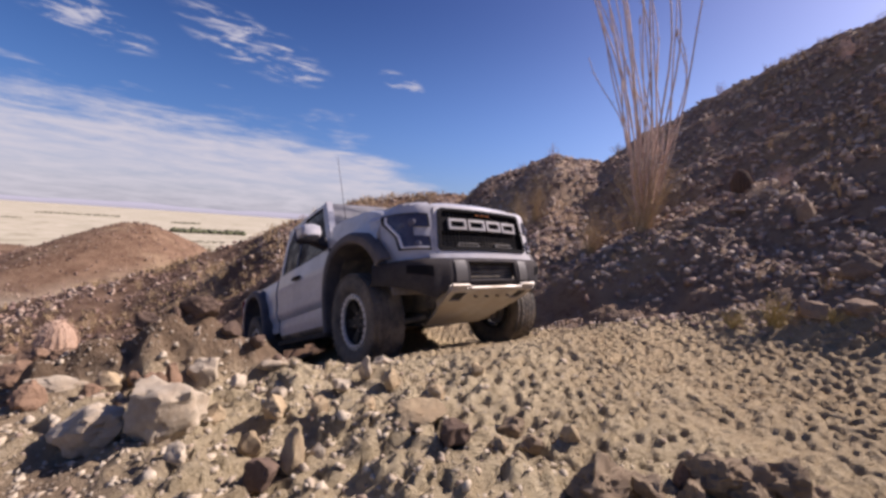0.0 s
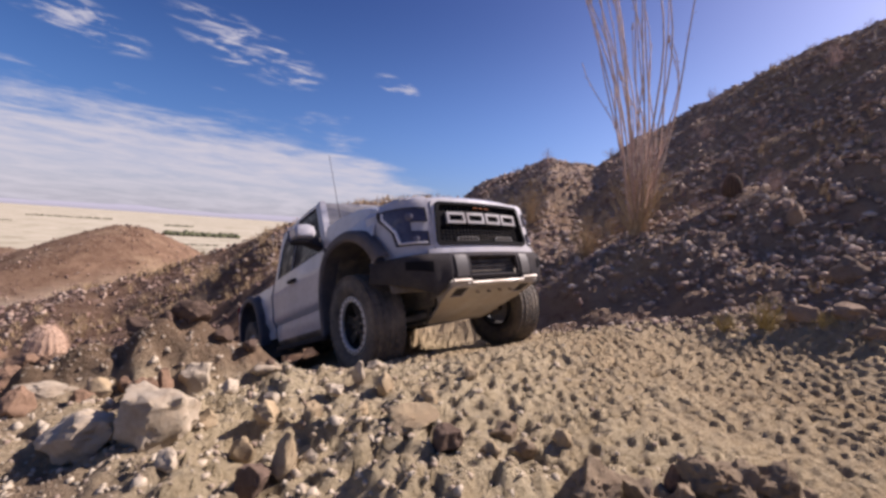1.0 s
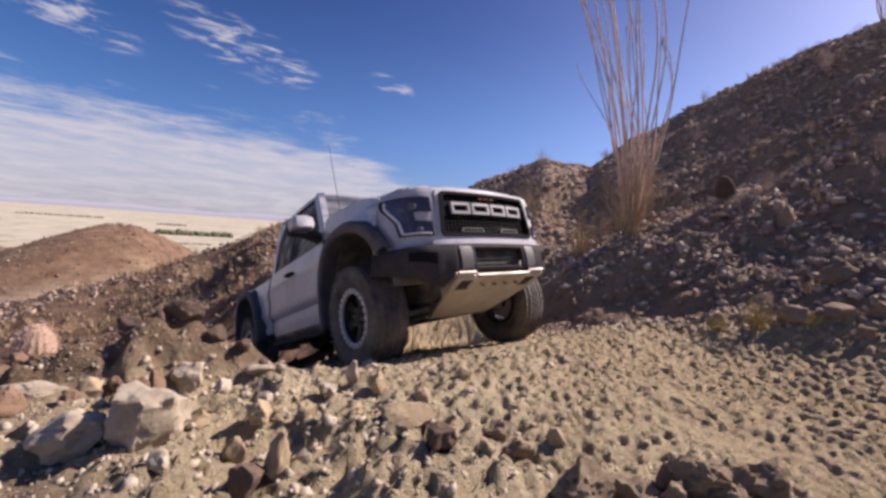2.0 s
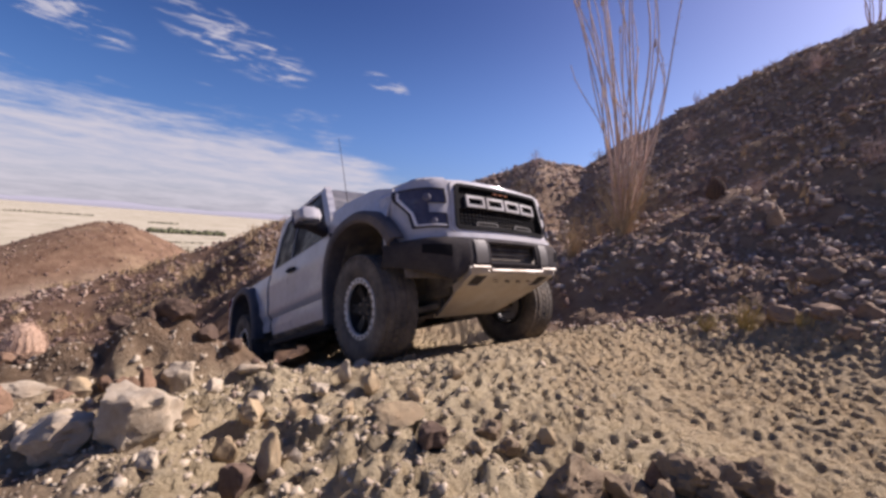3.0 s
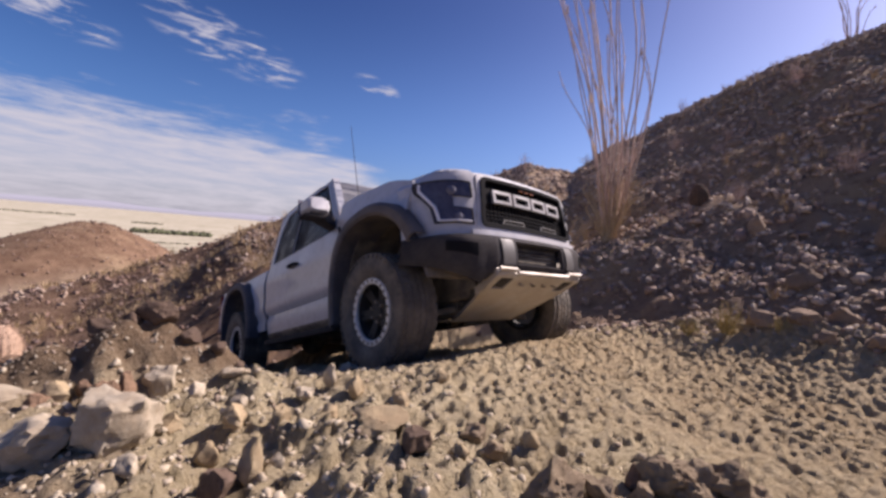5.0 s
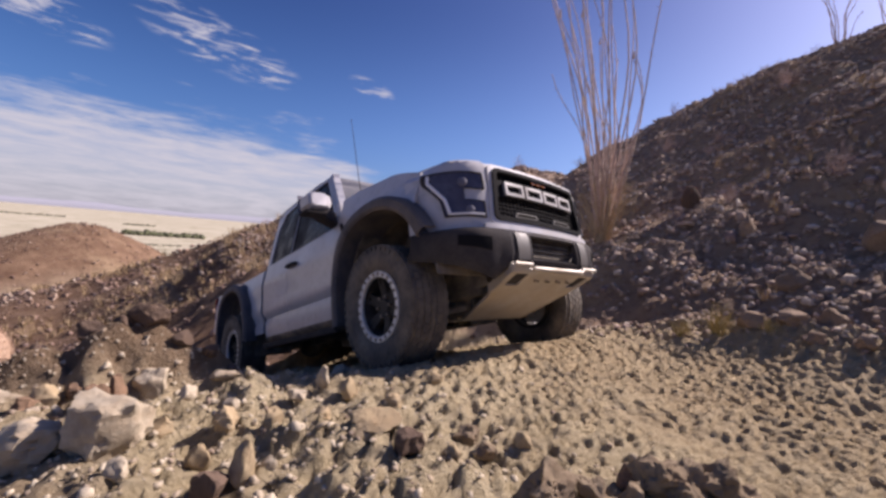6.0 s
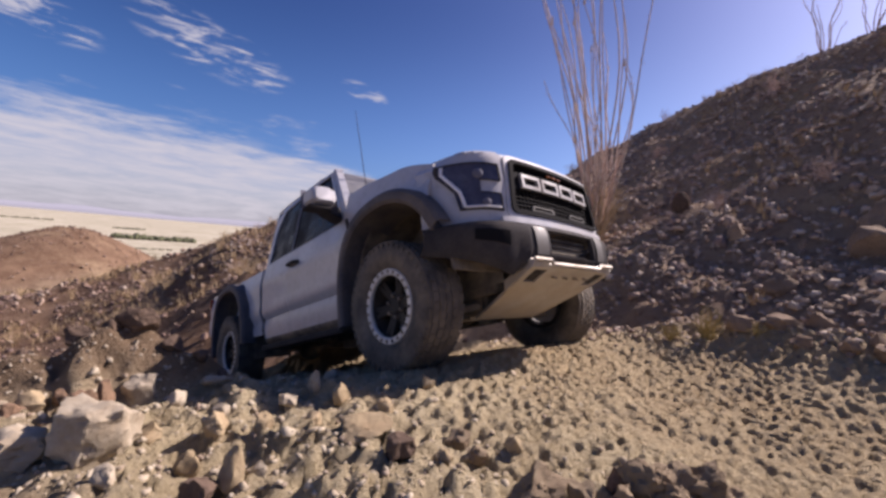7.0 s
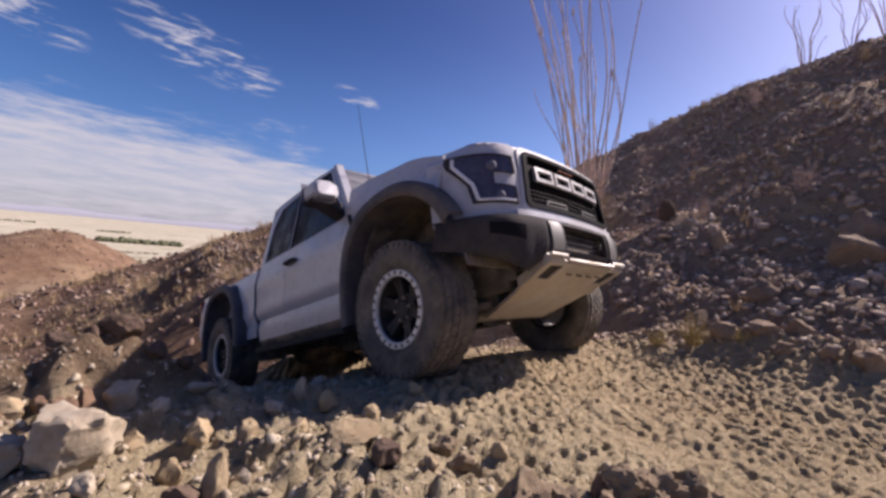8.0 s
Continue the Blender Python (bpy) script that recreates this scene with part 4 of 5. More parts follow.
def build_wheel(s):
    """A wheel turning on the y axis, its outer face towards side s."""
    flip = lambda pr: [(r, y * s) for r, y in pr]
    rim = part("wheel", lathe(flip([(0.215, 0.105), (0.20, 0.075), (0.195, -0.12), (0.22, -0.13), (0.225, -0.12), (0.218, 0.06), (0.232, 0.105)]), 48), BLACK_RIM, truck, "black alloy wheel with a pale bead ring")
    body, tread = tyre_mesh(s)
    part("tyre", body, RUBBER, rim, "dusty black all-terrain tyre")
    tagged(part("tread", tread, RUBBER, rim, "chunky tread blocks of the tyre"), kind="stuff")
    ring = part("bead_ring", lathe(flip([(0.249, 0.112), (0.249, 0.124), (0.244, 0.132), (0.212, 0.132), (0.205, 0.124), (0.205, 0.108)]), 64), ALLOY, rim, "pale machined bead-lock ring")
    for k in range(24):
        t = k * math.tau / 24
        bm = lathe(flip([(0.0, 0.128), (0.0105, 0.128), (0.0105, 0.138), (0.006, 0.140), (0.0, 0.140)]), 8, False)
        bmesh.ops.translate(bm, vec=(0.228 * math.cos(t), 0, 0.228 * math.sin(t)), verts=bm.verts)
        part("ring_bolt", bm, DARK, ring)
    for k in range(6):
        t = k * math.tau / 6
        for d in (-0.13, 0.13):
            o = [(0.05, -0.022), (0.212, -0.016), (0.212, 0.016), (0.05, 0.022)]
            m = Matrix.Rotation(t + d * 0.9, 4, "Y")
            part("spoke", prism(o, lambda r, q: m @ Vector((r, s * (0.045 + 0.18 * r), q)), lambda r, q: m @ Vector((r, s * (0.0 + 0.18 * r), q * 1.3))), BLACK_RIM, rim, bevel=0.004)
        bm = lathe(flip([(0.0, 0.055), (0.013, 0.055), (0.013, 0.085), (0.0, 0.09)]), 8, False)
        bmesh.ops.translate(bm, vec=(0.072 * math.cos(t + 0.5), 0, 0.072 * math.sin(t + 0.5)), verts=bm.verts)
        part("lug_nut", bm, DARK, rim)
    part("hub", lathe(flip([(0.0, 0.075), (0.045, 0.075), (0.055, 0.06), (0.10, 0.055), (0.105, 0.0), (0.0, 0.0)]), 32, False), BLACK_RIM, rim)
    part("brake_disc", lathe(flip([(0.06, -0.03), (0.17, -0.03), (0.17, -0.055), (0.06, -0.055)]), 40), SILVER, rim)
    for ob in [rim] + list(rim.children_recursive):
        ob.data.transform(Matrix.Scale(TYRE_R / 0.43, 4))
    return rim


def tyre_mesh(s):
    pr = [(0.222, 0.10), (0.245, 0.118), (0.285, 0.146), (0.335, 0.157), (0.385, 0.152), (0.412, 0.140), (0.424, 0.118), (0.428, 0.06), (0.428, -0.06),
          (0.424, -0.118), (0.412, -0.140), (0.385, -0.152), (0.335, -0.157), (0.285, -0.146), (0.245, -0.118), (0.222, -0.10)]
    body, bm = lathe([(r, y * s) for r, y in pr], 72), bmesh.new()
    for row, (y, wy, dx, off) in enumerate(((-0.122, 0.050, 0.052, 0), (-0.066, 0.042, 0.050, 0.5), (-0.012, 0.034, 0.046, 0), (0.040, 0.042, 0.050, 0.5), (0.094, 0.042, 0.05, 0), (0.130, 0.036, 0.052, 0.5))):
        n = 44
        for k in range(n):
            t = (k + off) * math.tau / n
            edge = abs(y) > 0.1
            m = Matrix.Rotation(t, 4, "Y") @ pose(0.4275 - (0.012 if edge else 0), y * s, 0, 8 * (1 if row % 2 else -1), 0, (-22 if y * s > 0 else 22) if edge else 0)
            add_box(bm, (0, 0, 0), (0.014, wy, dx), m)
    # raised lettering band and shoulder lugs on the sidewall, as plain bars
    for k in range(44):
        t = k * math.tau / 44
        m = Matrix.Rotation(t, 4, "Y") @ pose(0.398, 0.147 * s, 0, 0, 0, 0)
        add_box(bm, (0, 0, 0), (0.035, 0.012, 0.034 if k % 2 else 0.026), m)
    return body, bm


def build_truck():
    for s in (-1, 1):
        build_nose(s)
    build_front()
    build_cab()
    build_bed()
    build_flares()
    build_under()
    for s in (-1, 1):
        first = build_wheel(s)
        for a in AXLES:
            w = first if a == 0 else copy_thing(first, pose(a, 0, 0))
            WHEELS.append((w, a, s))


build_truck()



# ---------------------------------------------------------------- rocks
ROCK = {
    "pale": material("pale_limestone", (0.52, 0.455, 0.35), rough=0.9, vary=(0.34, 0.265, 0.18), scale=9, bump=0.7, bump_scale=45, bump_dist=0.012, spec=0.2, objrand=0.12),
    "tan": material("tan_sandstone", (0.44, 0.35, 0.22), rough=0.92, vary=(0.33, 0.24, 0.145), scale=9, bump=0.8, bump_scale=45, bump_dist=0.012, spec=0.15, objrand=0.15),
    "red": material("rust_brown_rock", (0.19, 0.125, 0.085), rough=0.92, vary=(0.29, 0.185, 0.12), scale=9, bump=0.8, bump_scale=45, bump_dist=0.012, spec=0.15, objrand=0.18),
    "slope": material("brown_slope_rock", (0.22, 0.155, 0.11), rough=0.92, vary=(0.33, 0.245, 0.175), scale=6, bump=0.9, bump_scale=30, bump_dist=0.02, spec=0.15, objrand=0.15),
    "clod": material("dry_dirt_clod", (0.38, 0.30, 0.205), rough=0.95, vary=(0.27, 0.195, 0.13), scale=14, bump=1.0, bump_scale=60, bump_dist=0.02, spec=0.1, objrand=0.12),
    "dark": material("dark_brown_rock", (0.10, 0.07, 0.055), rough=0.92, vary=(0.18, 0.125, 0.09), scale=9, bump=0.8, bump_scale=45, bump_dist=0.012, spec=0.15, objrand=0.15),
}


def stone_points(rng, n=16, rough=0.25, box=2.6):
    """A lumpy, angular hull of unit size."""
    bm = bmesh.new()
    for _ in range(n):
        v = Vector((rng.gauss(0, 1), rng.gauss(0, 1), rng.gauss(0, 1))).normalized()
        v = v / (abs(v.x) ** box + abs(v.y) ** box + abs(v.z) ** box) ** (1 / box) * rng.uniform(1 - rough, 1)
        bm.verts.new(v * 0.5)
    got = bmesh.ops.convex_hull(bm, input=bm.verts)
    bmesh.ops.delete(bm, geom=[v for v in got["geom_interior"] if isinstance(v, bmesh.types.BMVert)], context="VERTS")
    return bm


def rock_mesh(rng, size, name, crumble=1.0):
    """A boulder: a ball cut flat by many planes, then chipped and roughened."""
    bm = bmesh.new()
    bmesh.ops.create_icosphere(bm, subdivisions=4 if size[0] > 0.12 else 3, radius=0.62)
    for k in range(15):
        n = Vector((rng.gauss(0, 1), rng.gauss(0, 1), rng.gauss(0, 0.8))).normalized()
        d = rng.uniform(0.34, 0.50)
        for v in bm.verts:
            over = v.co.dot(n) - d
            if over > 0:
                v.co -= n * over
    off = Vector((rng.uniform(-50, 50), rng.uniform(-50, 50), 0))
    for v in bm.verts:
        n = noise.fractal(v.co * 3.2 + off, 1.0, 2.1, 5)
        chip = max(0.0, noise.noise(v.co * 2.1 + off * 2) - 0.15)
        v.co *= 1 + 0.11 * crumble * n + 0.045 * crumble * noise.fractal(v.co * 9 + off, 1.0, 2.1, 3) - 0.30 * chip
    bmesh.ops.scale(bm, vec=size, verts=bm.verts)
    me = bpy.data.meshes.new(name)
    bm.to_mesh(me)
    bm.free()
    me.shade_smooth()
    me.set_sharp_from_angle(angle=radians(32))
    return me


PALE_ROCKS = [(-1.03, 1.48, 0.33, 0.21), (-1.29, 1.47, 0.26, 0.15), (-1.17, 2.01, 0.16, 0.15), (-1.69, 1.79, 0.21, 0.05), (-0.85, 1.33, 0.08, 0.07), (-0.37, 2.20, 0.08, 0.12), (-0.37, 3.01, 0.20, 0.08), (-0.73, 1.92, 0.07, 0.07), (-0.96, 1.97, 0.09, 0.07), (-0.91, 2.21, 0.15, 0.05), (-0.39, 1.41, 0.06, 0.05), (-0.46, 2.02, 0.10, 0.07)]
TAN_ROCKS = [(-1.50, 1.84, 0.12, 0.14), (-0.46, 1.36, 0.10, 0.17), (-0.07, 1.59, 0.21, 0.085), (-0.68, 1.50, 0.10, 0.09), (-0.49, 1.74, 0.10, 0.08), (-0.68, 1.72, 0.13, 0.08), (-0.28, 1.69, 0.12, 0.08), (0.24, 2.26, 0.10, 0.09), (0.26, 1.48, 0.08, 0.06), (0.02, 1.93, 0.11, 0.07), (-0.22, 2.07, 0.11, 0.09), (0.58, 1.66, 0.08, 0.07), (-0.93, 1.72, 0.10, 0.09), (-1.17, 1.60, 0.08, 0.07)]
RED_ROCKS = [(-1.30, 1.83, 0.13, 0.17), (-1.26, 1.93, 0.10, 0.15), (-1.67, 1.66, 0.13, 0.12), (-1.98, 1.91, 0.16, 0.12), (-2.14, 2.11, 0.16, 0.10), (0.94, 1.44, 0.09, 0.09), (-1.94, 2.09, 0.14, 0.10), (-1.52, 1.78, 0.10, 0.08), (-1.42, 1.91, 0.08, 0.08), (-2.95, 2.75, 0.18, 0.14)]
CLOD_ROCKS = [(0.60, 1.34, 0.19, 0.13), (0.77, 1.36, 0.12, 0.10), (1.02, 1.35, 0.20, 0.14), (1.15, 1.38, 0.20, 0.15), (1.27, 1.36, 0.18, 0.12), (1.10, 1.30, 0.16, 0.11), (1.38, 1.38, 0.13, 0.08), (0.90, 1.33, 0.10, 0.08), (0.42, 1.62, 0.10, 0.07), (0.35, 1.72, 0.12, 0.07)]
DARK_ROCKS = [(-1.52, 2.12, 0.15, 0.10), (-1.33, 2.24, 0.17, 0.13), (-1.16, 2.28, 0.12, 0.10), (0.08, 1.46, 0.13, 0.10), (-0.53, 1.26, 0.13, 0.10), (-1.42, 2.20, 0.11, 0.08), (-1.72, 2.05, 0.13, 0.08), (-1.02, 2.32, 0.09, 0.07), (-0.92, 2.36, 0.07, 0.05)]
BOULDERS = {"pale": PALE_ROCKS, "tan": TAN_ROCKS, "red": RED_ROCKS, "clod": CLOD_ROCKS, "dark": DARK_ROCKS}
HILL_BOULDERS = [(3.85, 3.80, 0.36, 0.20), (4.80, 3.72, 0.42, 0.30), (5.15, 3.95, 0.46, 0.30), (3.53, 2.57, 0.24, 0.16), (3.42, 2.76, 0.15, 0.09), (3.28, 2.98, 0.14, 0.08), (3.60, 2.72, 0.13, 0.08), (3.35, 3.28, 0.30, 0.10), (3.15, 3.45, 0.24, 0.12), (3.60, 3.15, 0.22, 0.13), (4.3, 5.0, 0.26, 0.18), (6.3, 8.2, 0.35, 0.22), (7.4, 9.9, 0.4, 0.2)]
LABELS = {"pale": "pale weathered limestone rock lying on the dirt", "tan": "tan sandstone rock half sunk in the dirt", "red": "rust-brown angular rock lying on the dirt",
          "clod": "crumbling clod of dry brown dirt on the trail", "dark": "dark brown rough rock lying on the dirt"}


def build_rocks():
    rng = random.Random(11)
    for tone, rows in BOULDERS.items():
        for x, y, w, h in rows:
            ob = new("rock", rock_mesh(rng, (w, w * rng.uniform(0.7, 0.9), h * 1.12), "rock", {"clod": 2.8, "pale": 1.7, "dark": 1.5}.get(tone, 1.8)))
            ob.data.materials.append(ROCK[tone])
            ob.matrix_basis = pose(x, y + w * 0.3, height(x, y + w * 0.3) + h * 0.30, rng.uniform(-8, 8), rng.uniform(-8, 8), rng.uniform(0, 360) if w < 0.15 else rng.uniform(-30, 30))
            tagged(ob, ("large " if w > 0.2 else "") + LABELS[tone], "rock", "rocks on the trail")
    for x, y, w, h in HILL_BOULDERS:
        ob = new("rock", rock_mesh(rng, (w, w * 0.8, h * 1.4), "rock"))
        ob.data.materials.append(ROCK["slope"])
        ob.matrix_basis = pose(x, y, height(x, y) + h * 0.15, rng.uniform(-10, 10), rng.uniform(-10, 10), rng.uniform(0, 360))
        tagged(ob, "brown boulder resting on the rubble slope", "rock", "boulders on the slope")


def scatter(name, label, mat, count, place, sizes, seed, sink=0.25, flat=(0.55, 1.0), points=12):
    """Many loose stones as one body of stuff, each a small angular hull."""
    rng, rn = random.Random(seed), np.random.default_rng(seed)
    shapes = []
    for _ in range(14):
        bm = stone_points(rng, points, 0.45)
        bmesh.ops.triangulate(bm, faces=bm.faces)
        bm.verts.index_update()
        shapes.append((np.array([v.co[:] for v in bm.verts]), np.array([[v.index for v in f.verts] for f in bm.faces])))
        bm.free()
    xy = place(rn, count)
    z = land(xy[:, 0], xy[:, 1])[0]
    size = sizes(rn, len(xy), xy)
    co, tri, base = [], [], 0
    kinds = rn.integers(0, len(shapes), len(xy))
    for k, (v, f) in enumerate(shapes):
        sel = np.where(kinds == k)[0]
        if not len(sel):
            continue
        n = len(sel)
        q = rn.normal(size=(n, 4))
        q /= np.linalg.norm(q, axis=1, keepdims=True)
        a, b, c, d = q.T
        rot = np.stack([1 - 2 * (c * c + d * d), 2 * (b * c - a * d), 2 * (b * d + a * c), 2 * (b * c + a * d), 1 - 2 * (b * b + d * d), 2 * (c * d - a * b),
                        2 * (b * d - a * c), 2 * (c * d + a * b), 1 - 2 * (b * b + c * c)], 1).reshape(n, 3, 3)
        st = np.stack([rn.uniform(0.8, 1.3, n), rn.uniform(0.7, 1.1, n), rn.uniform(0.5, 1.0, n)], 1)
        p = np.einsum("nij,nvj->nvi", rot, v[None] * st[:, None])
        p[:, :, 2] *= rn.uniform(*flat, n)[:, None]
        p *= size[sel][:, None, None]
        p += np.stack([xy[sel, 0], xy[sel, 1], z[sel] + size[sel] * (0.5 - sink) * 0.5], 1)[:, None]
        co.append(p.reshape(-1, 3))
        tri.append((f[None] + (np.arange(n) * len(v))[:, None, None]).reshape(-1, 3) + base)
        base += n * len(v)
    co, tri = np.concatenate(co), np.concatenate(tri)
    me = bpy.data.meshes.new(name)
    me.vertices.add(len(co))
    me.vertices.foreach_set("co", co.ravel())
    me.loops.add(tri.size)
    me.loops.foreach_set("vertex_index", tri.ravel())
    me.polygons.add(len(tri))
    me.polygons.foreach_set("loop_start", np.arange(0, tri.size, 3))
    me.update(calc_edges=True)
    me.validate()
    me.materials.append(mat)
    return tagged(new(name, me), label, "stones", kind="stuff")


def pebble_material(name, a, b, c, d):
    """Stones of several colours, one to a stone."""
    mt = bpy.data.materials.new(name)
    mt.use_nodes = True
    nt = mt.node_tree
    p = nt.nodes["Principled BSDF"]
    p.inputs["Roughness"].default_value, p.inputs["Specular IOR Level"].default_value = 0.92, 0.15
    geo, ramp, tc, nz, mx, bp = (nt.nodes.new(n) for n in ("ShaderNodeNewGeometry", "ShaderNodeValToRGB", "ShaderNodeTexCoord", "ShaderNodeTexNoise", "ShaderNodeMix", "ShaderNodeBump"))
    e = ramp.color_ramp.elements
    e[0].color, e[1].color = (*a, 1), (*d, 1)
    for pos, col in ((0.4, b), (0.75, c)):
        e.new(pos).color = (*col, 1)
    nt.links.new(geo.outputs["Random Per Island"], ramp.inputs[0])
    nz.inputs["Scale"].default_value, nz.inputs["Detail"].default_value = 45, 6
    nt.links.new(tc.outputs["Object"], nz.inputs["Vector"])
    mx.data_type, mx.blend_type = "RGBA", "MULTIPLY"
    mx.inputs[0].default_value = 0.6
    nt.links.new(ramp.outputs[0], mx.inputs[6])
    nt.links.new(nz.outputs["Fac"], mx.inputs[7])
    br = nt.nodes.new("ShaderNodeBrightContrast")
    br.inputs["Bright"].default_value = 0.07
    nt.links.new(mx.outputs[2], br.inputs[0])
    nt.links.new(br.outputs[0], p.inputs["Base Color"])
    bp.inputs["Strength"].default_value, bp.inputs["Distance"].default_value = 0.6, 0.008
    nt.links.new(nz.outputs["Fac"], bp.inputs["Height"])
    nt.links.new(bp.outputs[0], p.inputs["Normal"])
    return mt


def build_scatter():
    trail_m = pebble_material("trail_stones", (0.27, 0.18, 0.115), (0.50, 0.41, 0.28), (0.58, 0.49, 0.35), (0.43, 0.33, 0.21))
    slope_m = pebble_material("slope_stones", (0.25, 0.15, 0.115), (0.42, 0.295, 0.215), (0.50, 0.385, 0.295), (0.58, 0.49, 0.41))

    gully_m = pebble_material("gully_stones", (0.13, 0.065, 0.045), (0.26, 0.14, 0.09), (0.38, 0.245, 0.16), (0.58, 0.46, 0.35))

    def heavy(rn, n):
        xy = np.stack([rn.uniform(-3.4, 1.3, n * 2), 0.75 + 2.9 * rn.power(0.8, n * 2)], 1)
        s, w = 0.622 * xy[:, 0] - 0.783 * xy[:, 1], 0.783 * xy[:, 0] + 0.622 * xy[:, 1]
        keep = rn.random(n * 2) < 0.12 + 0.88 * (1 - sstep(w, 0.9, 1.9))
        return xy[keep][:n]

    small = lambda lo, hi, p: (lambda rn, n, xy: lo + (hi - lo) * rn.power(p, n))
    scatter("trail_rubble", "pale and tan loose stones on the dirt trail", trail_m, 9000, heavy, small(0.075, 0.012, 3.0), 3, sink=0.6, points=12)
    scatter("trail_grit", "small pale gravel on the dirt trail", trail_m, 9000, heavy, small(0.022, 0.006, 2.0), 4, sink=0.35, points=8)
    scatter("trail_stones", "coarse tan stones on the dirt trail", trail_m, 240, heavy, small(0.11, 0.04, 2.6), 12, sink=0.8, points=16)

    def right(rn, n):
        xy = np.stack([rn.uniform(0.4, 4.6, n), 0.9 + 3.6 * rn.random(n)], 1)
        return xy
    def brink(rn, n):
        s = -3.2 + 4.2 * rn.random(n)
        w = 4.35 + 0.36 * sstep(s, -2.2, -0.6) + 0.22 * rn.normal(0, 1, n)
        return np.stack([0.622 * s + 0.783 * w, -0.783 * s + 0.622 * w], 1)
    scatter("edge_clods", "crumbling red-brown clods along the trail's edge", slope_m, 1500, brink, small(0.11, 0.015, 3.0), 13, sink=0.4)
    scatter("trail_clods", "crumbs of dry dirt on the trail", trail_m, 3000, right, small(0.030, 0.007, 2.5), 5, sink=0.5, points=9)

    def slope(rn, n):
        w, s = 4.95 + 12 * rn.power(1.1, n), -20 + 22 * rn.random(n)
        return np.stack([0.622 * s + 0.783 * w, -0.783 * s + 0.622 * w], 1)
    scatter("slope_rubble", "brown and grey rubble on the hillside", slope_m, 34000, slope, small(0.30, 0.04, 4.0), 6, sink=0.3)

    def toe(rn, n):
        s = -9 + 10.5 * rn.random(n)
        w = 4.75 + 0.45 * (s < -1) + 1.7 * rn.power(0.9, n)
        return np.stack([0.622 * s + 0.783 * w, -0.783 * s + 0.622 * w], 1)
    scatter("toe_rubble", "broken stones at the foot of the hillside", slope_m, 3800, toe, small(0.15, 0.02, 3.2), 8, sink=0.3)

    def gully(rn, n):
        x, y = rn.uniform(-30, 4, n), 4.5 + 26 * rn.power(1.3, n)
        s, w = 0.622 * x - 0.783 * y, 0.783 * x + 0.622 * y
        wheels = (w > 0.9) & (w < 4.2) & (s > -7.5)
        return np.stack([x, y], 1)[~wheels]
    scatter("gully_rubble", "red-brown rubble across the gully", gully_m, 12000, gully, lambda rn, n, xy: (0.03 + 0.22 * rn.power(0.45, n) ** 3 + 0.02) * (0.6 + np.hypot(xy[:, 0], xy[:, 1]) / 22), 7, sink=0.3)

    def far(rn, n):
        return np.stack([rn.uniform(-95, -8, n), rn.uniform(30, 90, n)], 1)
    scatter("mound_rubble", "brown rubble on the far mounds", gully_m, 6000, far, small(0.8, 0.2, 3.5), 9, sink=0.35)


# ---------------------------------------------------------------- plants
CANE = material("ocotillo_bark", (0.62, 0.47, 0.40), rough=0.9, vary=(0.38, 0.27, 0.21), scale=14, bump=0.6, bump_scale=90, bump_dist=0.006, objrand=0.2)
STRAW = material("dry_straw", (0.50, 0.38, 0.22), rough=0.9, vary=(0.36, 0.25, 0.14), scale=10, island=0.25)
WEED = material("yellow_green_weed", (0.33, 0.26, 0.09), rough=0.8, vary=(0.45, 0.34, 0.15), scale=12, island=0.3)
CACTUS = material("barrel_cactus_skin", (0.44, 0.30, 0.21), rough=0.85, vary=(0.52, 0.37, 0.27), scale=20, bump=0.6, bump_scale=120, bump_dist=0.005)
# darker skin and spine colours, used for the cactus on the slope
DARK_SKIN = material("dark_cactus_skin", (0.10, 0.065, 0.045), rough=0.9, vary=(0.07, 0.05, 0.035), scale=20, bump=0.6, bump_scale=120, bump_dist=0.005)
DARK_SPINE = material("dark_spines", (0.20, 0.11, 0.08), rough=0.8, vary=(0.28, 0.17, 0.12), scale=30, island=0.2)
SPINE = material("pinkish_spines", (0.52, 0.36, 0.26), rough=0.8, vary=(0.62, 0.46, 0.35), scale=30, island=0.2)


